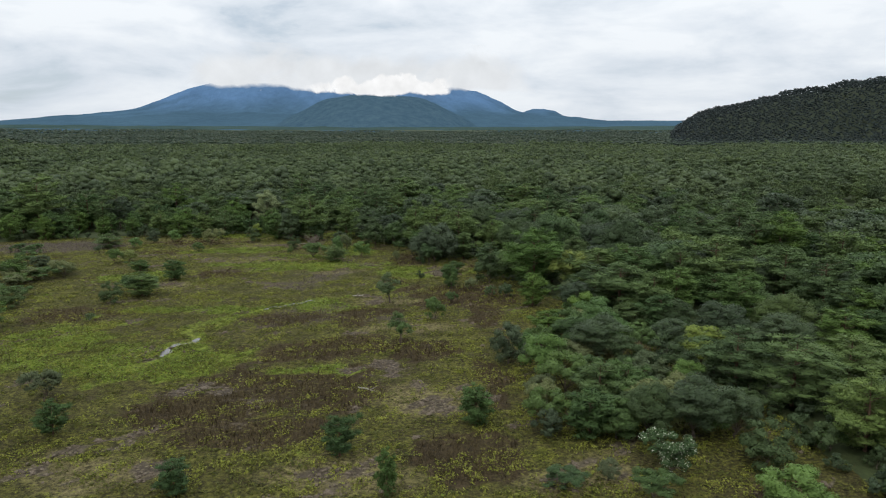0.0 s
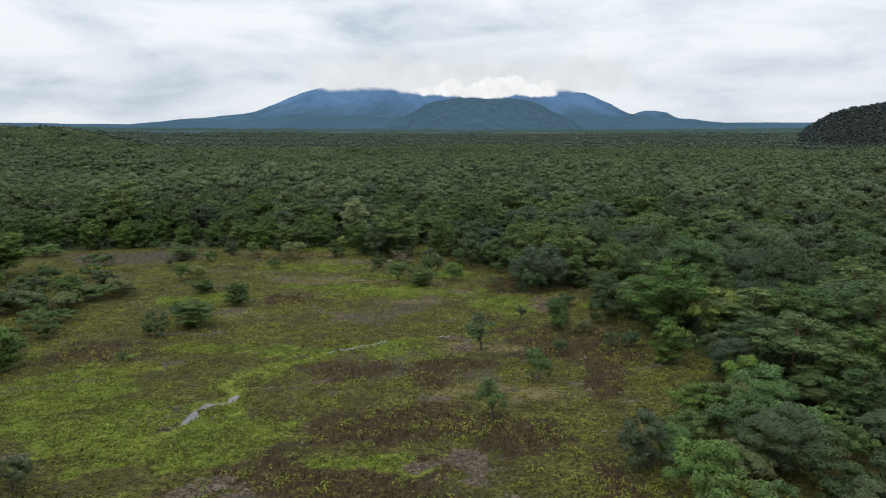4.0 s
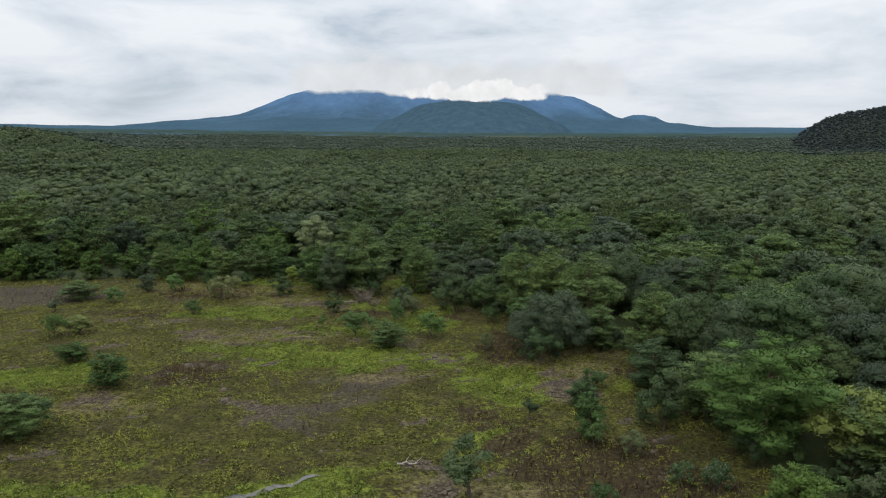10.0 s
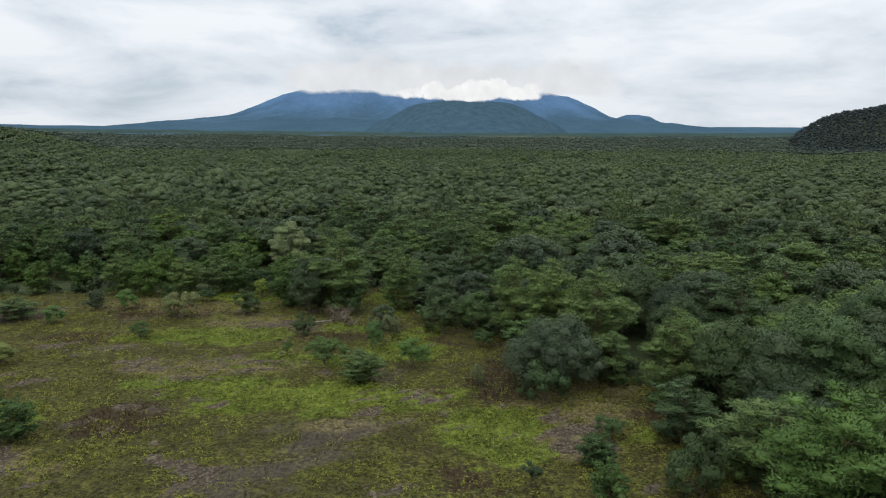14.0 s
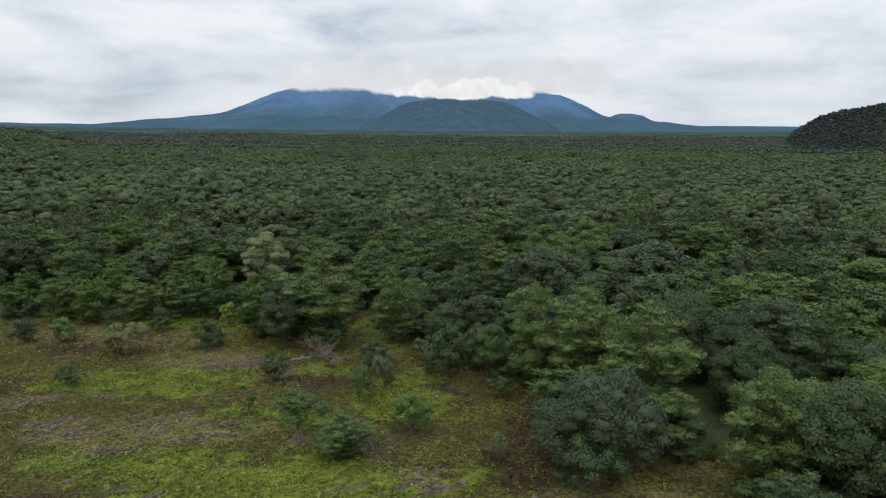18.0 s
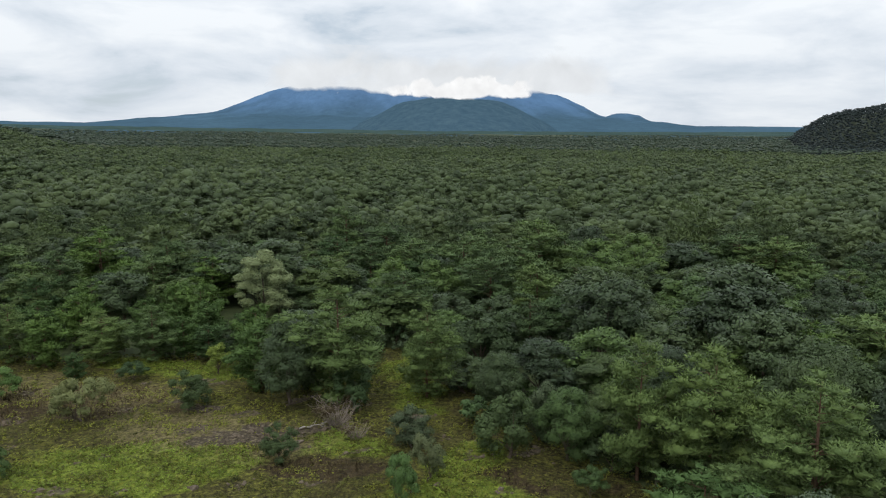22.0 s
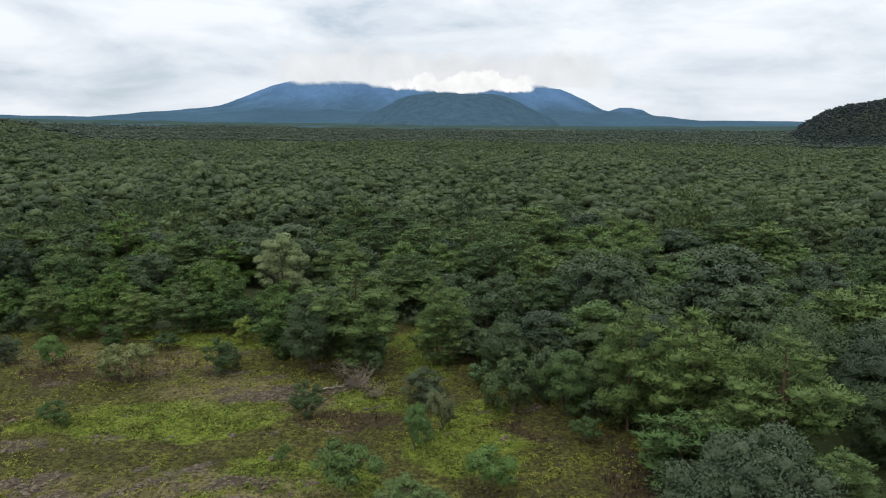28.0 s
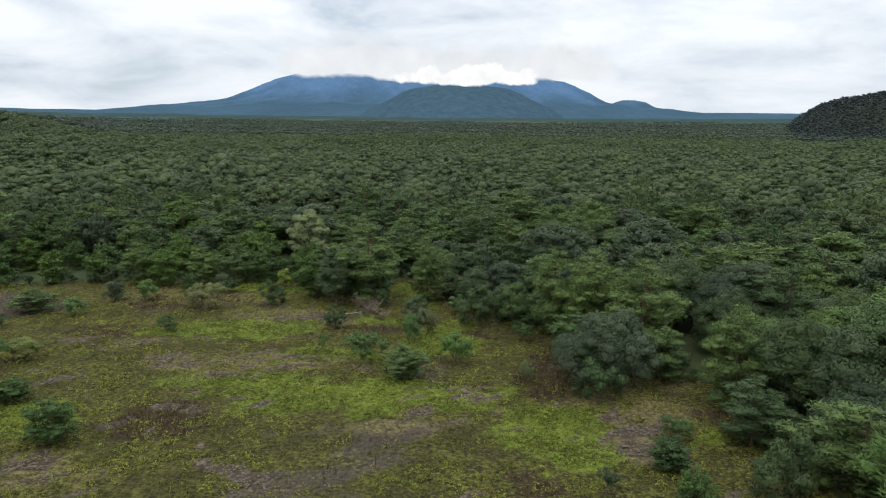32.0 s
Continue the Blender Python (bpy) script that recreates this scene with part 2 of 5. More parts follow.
# the forest's edge round the marsh, from the camera's start on, towards the far left
EDGE = [(30, -30), (31, 47), (29, 58), (28, 70), (25, 85), (23, 96), (19, 105), (13, 116), (12, 123), (9, 129), (7, 138), (10, 146), (0, 150), (-4, 153),
        (-6, 160), (-13, 168), (-20, 173), (-22, 182), (-25, 193), (-32, 195), (-35, 180), (-42, 177), (-47, 184), (-53, 190), (-64, 186), (-77, 185),
        (-92, 179), (-107, 176), (-117, 168), (-124, 155), (-142, 138), (-200, 110), (-260, 60), (-260, -30)]


def in_marsh(x, y):
    inside = np.zeros(np.shape(x), bool)
    for (ax, ay), (bx, by) in zip(EDGE, EDGE[1:] + EDGE[:1]):
        cross = ((ay > y) != (by > y)) & (x < (bx - ax) * (y - ay) / ((by - ay) or 1e-9) + ax)
        inside ^= cross
    return inside


def edge_gap(x, y):
    """Distance to the forest's edge."""
    best = np.full(np.shape(x), 1e9)
    for (ax, ay), (bx, by) in zip(EDGE, EDGE[1:]):
        dx, dy = bx - ax, by - ay
        s = np.clip(((x - ax) * dx + (y - ay) * dy) / (dx * dx + dy * dy), 0, 1)
        best = np.minimum(best, np.hypot(x - ax - s * dx, y - ay - s * dy))
    return best


def ground_z(x, y):
    r = np.hypot(x, y)
    az = np.degrees(np.arctan2(x, y))
    z = 41 * np.clip((r - 300) / 1700, 0, 1.3) ** 1.5 * smooth(-40, 200, y)
    z = z + 20 * np.exp(-((r - 1000) / 240) ** 2) * smooth(29.5, 36, -az) * smooth(120, 80, -az)
    z = z + 2.5 * fbm(x / 120, y / 120) * smooth(220, 420, r)
    z = z + 0.16 * fbm(x / 6, y / 6) * smooth(400, 200, r)
    return z


PALE = "-24,51,3.5,2.1 -30,50,3,2 -8,50,3.4,2.2 -1,65,3.3,2.7 29,87,3.3,5.7 29,49,2.1,1.7 -7,75,3.8,3.5 -25,69,4.1,2.3 -17,64,4.4,2 3,67,2.9,2.2 12,50,3.5,2.8 -11,91,2.9,1.5 -4,93,5.8,1.6 5,95,3,1.4 -8,108,3.7,1.4 -43,96,2.2,1.9 -1,131,3.3,3.2"
STONY = "-31,124,4.6,1.8 -20,133,4.1,1.7 -35,149,9,2.6 -43,143,4.7,2 -46,121,4.9,3 -13,112,3.1,1.2 -49,147,5.8,2.4 -22,132,3.5,1.6 0,136,2.7,3.9 -20,136,2.8,1.2 -16,140,3,1.1 -43,133,3.7,1.4 -37,138,4,1.4 -40,168,6.7,3.7 -67,175,3.6,3.1 -46,173,4.5,1.7 -34,169,2.1,1.7"
GREEN = "-35,78,11.8,7 -15,75,5.7,2.3 -21,141,12,5 30,99,5,6 -50,85,8.6,4.9 -43,161,11,4 -31,138,10,3 -58,129,7,4 -37,103,7.5,2.3 -17,105,3.7,2.9 -7,133,4.7,6.3 -20,159,5.3,5.1 8,154,4.9,3.9 -39,142,8.6,2.3 -35,152,7.3,3.4 -20,165,4.2,4.6 -8,137,5.6,3.1 -55,185,7.9,3.1 -26,181,3.6,5.1 -31,167,4,2.5 -47,158,10.9,1.7 -28,190,3.4,6.6"
BROWN = "-24,63,7.5,4.5 -15,71,7.8,4.5 -17,58,6.9,3.1 2,54,4.7,4.2 5,71,1.8,7 6,106,3.5,12 -13,83,9,3.7 -52,99,9.9,5.3 -4,83,4.2,3.3 -19,98,10.9,5.5 -13,102,6.8,3 6,108,4.8,5.2 0,113,5.6,7.3 -8,120,3.4,4.5 -58,174,10.5,3.9 -7,151,3.2,9.2 -59,127,6.8,3.1 -43,131,5,3.6 -22,141,8.1,3.6 9,139,3.7,2.7 -63,157,5.4,2.8 -65,171,3.3,3.3 -33,163,4.6,1.4 -18,163,3.6,3"
REEDS = "-94,165,14,8 -15,99,12,7 -24,128,12,6 -17,141,7,4 -25,123,8.7,6 -20,149,4.8,3 -17,145,4.9,2.7 -34,140,4.6,1.7"


def slant(x, y):
    """Along and across the marsh's drainage, which runs on the skew."""
    return 0.77 * x + 0.64 * y, -0.64 * x + 0.77 * y


def patches(text, x, y, warp=1.0):
    """How far (0 to 1) each place lies in one of the patches x, y, radius along and across."""
    u, v = slant(x, y)
    wx, wy = x + warp * 3.2 * fbm(u / 5, v / 3), y + warp * 2.4 * fbm(u / 5 + 9, v / 3 + 5)
    best = np.zeros(np.shape(x))
    for item in text.split():
        px, py, rx, ry = map(float, item.split(","))
        best = np.maximum(best, smooth(1.7, 0.2, np.hypot((wx - px) / rx, (wy - py) / ry)))
    return best


RILLS = [[(-27.4, 103.4), (-26.9, 104.6), (-25.6, 105.5), (-24.6, 106.9), (-22.9, 107.6), (-21.4, 109.3), (-20.6, 109.7)],
         [(-35.0, 76.0), (-33.7, 79.9), (-33.7, 82.8), (-33.7, 84.7), (-31.6, 86.6), (-31.9, 88.2), (-34.5, 90.3), (-34.1, 94.0), (-32.5, 96.6), (-29.0, 100.0), (-27.4, 103.4)]]


def rill_gap(x, y):
    best = np.full(np.shape(x), 1e9)
    for line in RILLS:
        for (ax, ay), (bx, by) in zip(line, line[1:]):
            dx, dy = bx - ax, by - ay
            s = np.clip(((x - ax) * dx + (y - ay) * dy) / (dx * dx + dy * dy), 0, 1)
            best = np.minimum(best, np.hypot(x - ax - s * dx, y - ay - s * dy))
    return best


def cover(x, y):
    """Green, russet, bare and reed cover of the marsh, each 0 to 1, and the woods."""
    u, v = slant(x, y)
    big = fbm(u / 26 + 3, v / 12 + 8)
    band = fbm(u / 9 + 31, v / 3 + 2)
    spot = fbm(x / 1.7 + 13, y / 1.7 + 44)
    green = smooth(0.3, 0.85, 1.1 * patches(GREEN, x, y) + 0.5 * big + 0.55 * band + 0.4 * spot + 0.12) + 0.7 * smooth(2.2, 0.6, rill_gap(x, y) - 0.8 * spot)
    russet = smooth(0.3, 0.7, 0.8 * patches(BROWN, x, y) - 0.55 * big + 0.4 * fbm(u / 8 + 5, v / 4 + 60) + 0.25 * spot + 0.1)
    bare = smooth(0.48, 0.92, 0.8 * np.maximum(patches(PALE, x, y), patches(STONY, x, y, 1.5)) + 0.9 * fbm(u / 2.6 + 7, v / 1.5 + 70) + 0.55 * spot)
    bare = np.maximum(bare, 0.6 * smooth(0.36, 0.5, fbm(u / 6 + 77, v / 2.2 + 19) + 0.25 * spot))
    reed = 0.85 * smooth(0.35, 1.0, 0.85 * patches(REEDS, x, y, 1.8) * 0.75 + 1.2 * patches("-92,166,15,7", x, y, 0.6) + 0.8 * fbm(u / 7 + 90, v / 3 + 1) + 0.35 * spot)
    woods = (~in_marsh(x, y)) * smooth(0, 2.5, edge_gap(x, y))
    green = np.clip(green, 0, 1)
    return green * (1 - 0.7 * reed), russet * (1 - 0.7 * green), bare * (1 - woods), reed * (1 - 0.6 * russet), woods


# ---------------------------------------------------------------- mesh helpers
def mesh_object(name, verts, faces, mat, parent=None, label="", smooth_shade=False, tint=None, normals=None):
    """faces: an (n, 3) or (n, 4) array, or a list of such."""
    me = bpy.data.meshes.new(name)
    faces = faces if isinstance(faces, list) else [faces]
    loops = np.concatenate([f.ravel() for f in faces]).astype(np.int32)
    counts = np.concatenate([np.full(len(f), f.shape[1]) for f in faces]).astype(np.int32)
    me.vertices.add(len(verts))
    me.vertices.foreach_set("co", np.asarray(verts, np.float32).ravel())
    me.loops.add(len(loops))
    me.loops.foreach_set("vertex_index", loops)
    me.polygons.add(len(counts))
    me.polygons.foreach_set("loop_start", np.concatenate([[0], np.cumsum(counts)[:-1]]).astype(np.int32))
    if tint is not None:
        at = me.attributes.new("cover", "FLOAT_COLOR", "POINT")
        at.data.foreach_set("color", np.asarray(tint, np.float32).ravel())
    me.polygons.foreach_set("use_smooth", np.full(len(counts), smooth_shade))
    me.update(calc_edges=True)
    me.validate()
    if normals is not None:
        me.polygons.foreach_set("use_smooth", np.ones(len(counts), bool))
        me.normals_split_custom_set_from_vertices(normals)
    for m in mat if isinstance(mat, list) else [mat]:
        me.materials.append(m)
    ob = new(name, me)
    if parent is not None:
        ob.parent = parent
    if label:
        ob["label"] = label
    return ob


def unit(v):
    return v / np.maximum(np.linalg.norm(v, axis=1, keepdims=True), 1e-9)


def leaf_faces(c, d, n, length, width, fold=0.25, out=None, soft=0.65):
    """Pointed leaves: centre, long axis, normal, length, width. out: the way out of the crown, to which their shading leans."""
    d = unit(d)
    if out is not None:
        n = np.where((n * out).sum(1, keepdims=True) < 0, -n, n)
    s = unit(np.cross(n, d))
    n = np.cross(d, s)
    L, W = np.asarray(length)[:, None], np.asarray(width)[:, None]
    v = np.stack([c - d * L * 0.4 + s * W * 0.5, c - d * L * 0.4 - s * W * 0.5, c + d * L * 0.6 - n * L * fold], 1).reshape(-1, 3)
    f = np.arange(len(v)).reshape(-1, 3)
    if out is None:
        return v, f
    return v, f, np.repeat(unit(out * soft + n * (1 - soft)), 3, 0)


def tube(points, radii, sides=6):
    """A tapered limb along points."""
    pts, vs, fs = [Vector(p) for p in points], [], []
    for i, p in enumerate(pts):
        d = (pts[min(i + 1, len(pts) - 1)] - pts[max(i - 1, 0)]).normalized()
        a = d.orthogonal().normalized()
        b = d.cross(a)
        for k in range(sides):
            an = 2 * math.pi * k / sides
            vs.append(p + float(radii[i]) * (math.cos(an) * a + math.sin(an) * b))
    for i in range(len(pts) - 1):
        for k in range(sides):
            fs.append((i * sides + k, i * sides + (k + 1) % sides, (i + 1) * sides + (k + 1) % sides, (i + 1) * sides + k))
    return np.array([tuple(v) for v in vs]), np.array(fs)


def join(pieces):
    vs, fs, o = [], [], 0
    for v, f in pieces:
        vs.append(v)
        fs.append(f + o)
        o += len(v)
    return np.concatenate(vs), np.concatenate(fs)


def random_dirs(rng, n):
    return unit(rng.normal(size=(n, 3)))


def ico(level):
    bm = bmesh.new()
    bmesh.ops.create_icosphere(bm, subdivisions=level, radius=1)
    v = np.array([tuple(q.co) for q in bm.verts])
    f = np.array([[q.index for q in t.verts] for t in bm.faces])
    bm.free()
    return v, f


ICO = {1: ico(1)}


def lobes_mesh(rng, centres, radii, level, flat=0.85, rough=0.2, middle=None):
    """Dense inner leafage: one knobbly lobe round every centre."""
    v0, f0 = ICO[level]
    n = len(centres)
    turn = np.linalg.qr(rng.normal(size=(n, 3, 3)))[0]
    d = np.einsum("nij,vj->nvi", turn, v0)
    r = np.asarray(radii)[:, None, None] * (1 + rough * rng.normal(size=(n, len(v0), 1)))
    v = centres[:, None, :] + d * r * np.array([1, 1, flat])
    out = d * np.array([1, 1, 1.2])
    if middle is not None:
        out = out * 0.8 + unit((v - middle).reshape(-1, 3)).reshape(v.shape) * 0.35
    f = (f0[None] + (np.arange(n) * len(v0))[:, None, None]).reshape(-1, 3)
    det = np.linalg.det(turn) < 0
    f = np.where(np.repeat(det, len(f0))[:, None], f[:, ::-1], f)
    return v.reshape(-1, 3), [f], unit(out.reshape(-1, 3) + np.array([0, 0, 0.1]))


def merge(a, b):
    fa, fb = (x[1] if isinstance(x[1], list) else [x[1]] for x in (a, b))
    return np.concatenate([a[0], b[0]]), fa + [f + len(a[0]) for f in fb], np.concatenate([a[2], b[2]])


# ---------------------------------------------------------------- plants
def plant(name, trunk, crowns, bark, label, category, group=""):
    """An empty at the plant's base with its trunk and crown under it."""
    ob = tagged(new(name), label, category, group)
    mesh_object("trunk", *trunk, bark, ob)
    for part_name, (v, f, nn), mat in crowns:
        mesh_object(part_name, v, f, mat, ob, normals=nn)
    return ob


def clump_leaves(rng, centres, radii, flat, leaves, size, slim, middle, needles=False, soft=0.68, whole=0.4):
    """Leaves on the outer and upper side of every clump; needles stand out and up, broad leaves lie as scales."""
    share = np.asarray(radii) ** 2
    which = rng.choice(len(centres), leaves, p=share / share.sum())
    o = random_dirs(rng, leaves)
    o[:, 2] = np.where((o[:, 2] < 0.0) & (rng.rand(leaves) < 0.62), -o[:, 2], o[:, 2])
    reach = np.where(rng.rand(leaves) < 0.15, rng.uniform(0.35, 0.8, leaves), rng.uniform(0.78, 1.22, leaves))
    c = centres[which] + o * (radii[which] * reach)[:, None] * np.array([1, 1, flat])
    up = np.array([0, 0, 1.0])
    if needles:
        d = unit(o * np.array([1, 1, 0.5]) + up * 0.35 + rng.normal(size=(leaves, 3)) * 0.4)
        n = unit(np.cross(d, rng.normal(size=(leaves, 3))) + up * 0.6)
    else:
        n = unit(o * 0.4 + up * 0.4 + rng.normal(size=(leaves, 3)) * 0.55)
        d = unit(np.cross(n, rng.normal(size=(leaves, 3)))) + o * 0.45
    L = size * rng.uniform(0.65, 1.35, leaves)
    far = unit(centres - middle)[which]
    out = unit(o * np.array([1, 1, 1.25]) * 0.85 + far * whole + up * 0.1)
    return leaf_faces(c, d, n, L, L * slim * rng.uniform(0.8, 1.2, leaves), 0.2, out, soft)


def crown_clumps(rng, h, z0, w, count, majors, size=(0.17, 0.27)):
    """Clump centres over the outside of a few great lobes, which give the crown its uneven outline."""
    rx, rz = w / 2, (h - z0) / 2
    a = rng.uniform(0, 6.283) + np.arange(majors) * 2.4
    ring = np.where(np.arange(majors) == 0, 0.08, rng.uniform(0.36, 0.56, majors))
    lift = np.where(np.arange(majors) == 0, 0.42, rng.uniform(-0.42, 0.36, majors))
    R = np.where(np.arange(majors) == 0, 0.52, rng.uniform(0.38, 0.54, majors))
    M = np.stack([np.cos(a) * ring, np.sin(a) * ring, lift], 1)
    j = rng.randint(0, majors, count * 6)
    u = random_dirs(rng, count * 6)
    u[:, 2] = np.where((u[:, 2] < -0.2) & (rng.rand(count * 6) < 0.55), -u[:, 2], u[:, 2])
    p = M[j] + u * (R[j] * rng.uniform(0.78, 1.0, count * 6))[:, None]
    gap = np.linalg.norm(p[:, None] - M[None], axis=2) / R[None]
    p = p[gap.min(1) > 0.74]
    keep = []
    for i, q in enumerate(p):
        if len(keep) < count and all(abs(q[0] - p[k][0]) + abs(q[1] - p[k][1]) + abs(q[2] - p[k][2]) > 0.17 for k in keep):
            keep.append(i)
    p = p[keep]
    scale, mid = np.array([rx, rx, rz]), np.array([0, 0, z0 + rz])
    return p * scale + mid, rng.uniform(*size, len(p)) * min(rx, rz * 1.1), M * scale + mid


def broadleaf(seed, h, w, leaves, size, stem=0.25, lobes=14, sides=6, level=1, majors=6):
    """Great lobes, each set with leafy clumps, over a forking trunk."""
    rng = np.random.RandomState(seed)
    centres, lr, great = crown_clumps(rng, h, h * stem, w, lobes, majors)
    middle = np.array([0, 0, h * (0.38 + 0.3 * stem)])
    crown = clump_leaves(rng, centres, lr, 0.85, leaves, size, 0.72, middle)
    if level:
        crown = merge(crown, lobes_mesh(rng, centres, lr * 0.56, 1, 0.85, 0.25, middle))
    fork = h * (stem + 0.12)
    r0 = 0.018 * h + 0.03
    lean = rng.normal(size=2) * 0.04 * h
    limbs = [tube([(0, 0, -0.2), (lean[0] * 0.3, lean[1] * 0.3, fork * 0.5), (lean[0], lean[1], fork)], [r0 * 1.25, r0, r0 * 0.8], sides)]
    for e in great:
        limbs.append(tube([(lean[0], lean[1], fork * rng.uniform(0.6, 1)), tuple(e * 0.5 + np.array([lean[0], lean[1], fork]) * 0.5), tuple(e)], [r0 * 0.55, r0 * 0.35, r0 * 0.1], 4))
    return join(limbs), crown


def pine(seed, h, w, sprays, size, stem=0.3, whorls=9, up=0.15, bushy=0.0, top=0.35, level=1):
    """Uneven whorls of boughs, each with a few flat plumes of needles; bushy: plumes that stand up."""
    rng = np.random.RandomState(seed)
    pieces = [tube([(0, 0, -0.2), (0.01 * h, 0, h * 0.5), (0, 0.008 * h, h * 0.97)], [0.016 * h + 0.03, 0.011 * h + 0.015, 0.01], 6)]
    pads, pad_r = [], []
    for z in np.linspace(h * stem, h * 0.95, whorls):
        s = (z / h - stem) / (1 - stem)
        r = w / 2 * (min(1, 0.66 + 1.2 * s) if s < 0.3 else max(0.05, 1 - ((s - 0.3) / 0.7) ** (1.2 + top * 2)) ** 0.8)
        k = rng.randint(4, 7) if r > 0.12 * w else 3
        turn = rng.rand() * 6.28
        for b in range(k):
            an = turn + 6.283 * b / k + rng.uniform(-0.4, 0.4)
            ln = max(r * rng.uniform(0.5, 1.15), 0.12)
            out = np.array([math.cos(an), math.sin(an), up * rng.uniform(0.4, 1.6)])
            side = np.array([-math.sin(an), math.cos(an), 0])
            root = np.array([0, 0, z + rng.uniform(-0.6, 0.6) * h / whorls])
            if ln > 0.5:
                pieces.append(tube([tuple(root), tuple(root + out * ln * 0.92)], [0.012 * ln + 0.012, 0.006], 4))
            for q in ((1.0,) if ln < 0.22 * w else (0.5, 0.98) if ln < 0.33 * w else (0.4, 0.62, 0.83, 1.0)):
                pads.append(root + out * ln * q + side * rng.normal() * 0.2 * ln * q + np.array([0, 0, rng.uniform(-0.03, 0.05) * w]))
                pad_r.append((0.045 + 0.03 * rng.rand()) * w + 0.1 * ln)
    pads.append(np.array([0, 0, h * 0.96]))
    pad_r.append(0.06 * w)
    pads, pad_r = np.array(pads), np.array(pad_r)
    flat = 0.62 + 0.35 * bushy
    crown = clump_leaves(rng, pads, pad_r, flat, sprays, size, 0.34, np.array([0, 0, h * (0.25 + 0.25 * stem)]), True)
    if level:
        crown = merge(crown, lobes_mesh(rng, pads, pad_r * 0.6, 1, flat * 0.7, 0.25))
    return join(pieces), crown


def twiggy(seed, h, w, stems):
    """A bare, tangled bush."""
    rng = np.random.RandomState(seed)
    pieces = []
    for i in range(stems):
        an, r = rng.rand() * 6.28, rng.rand() ** 0.5 * w / 2
        e = np.array([math.cos(an) * r, math.sin(an) * r, h * rng.uniform(0.5, 1)])
        m = e * 0.5 + rng.normal(size=3) * 0.15 * h
        pieces.append(tube([(e[0] * 0.15, e[1] * 0.15, -0.1), tuple(m), tuple(e)], [0.035, 0.022, 0.006], 3))
        for j in range(3):
            s = m + (e - m) * rng.rand()
            pieces.append(tube([tuple(s), tuple(s + rng.normal(size=3) * np.array([0.35, 0.35, 0.25]))], [0.014, 0.004], 3))
    return join(pieces)


STORE = []


def store(ob, h, w):
    """Keeps a first plant, with the size it was built at; it is set in the place of its first use."""
    STORE.append([ob, h, w, False])
    return STORE[-1]


def place(kind, x, y, h, w, rng, label="", group=""):
    ob, h0, w0, used = kind
    z = float(ground_z(np.array([float(x)]), np.array([float(y)]))[0])
    m = pose(x, y, z - 0.02, 0, 0, rng.uniform(0, 360)) @ Matrix.Diagonal((w / w0, w / w0, h / h0, 1))
    if not used:
        kind[3] = True
        ob.matrix_basis = m
        made = ob
    else:
        ob_scale = Matrix.Diagonal((*ob.scale, 1)).inverted()
        made = copy_thing(ob, m @ ob_scale)
    return tagged(made, label, "", group)

# ---------------------------------------------------------------- ground
def spread(lo, hi, step, ends):
    """Even steps inside, growing steps out to the ends."""
    inner = list(np.arange(lo, hi + step, step))
    left, right = [], []
    for sign, start, far, out in ((-1, lo, ends[0], left), (1, inner[-1], ends[1], right)):
        s, p = step, start
        while sign * (far - p) > 0:
            s *= 1.11
            p += sign * s
            out.append(p)
    return np.array(left[::-1] + inner + right)


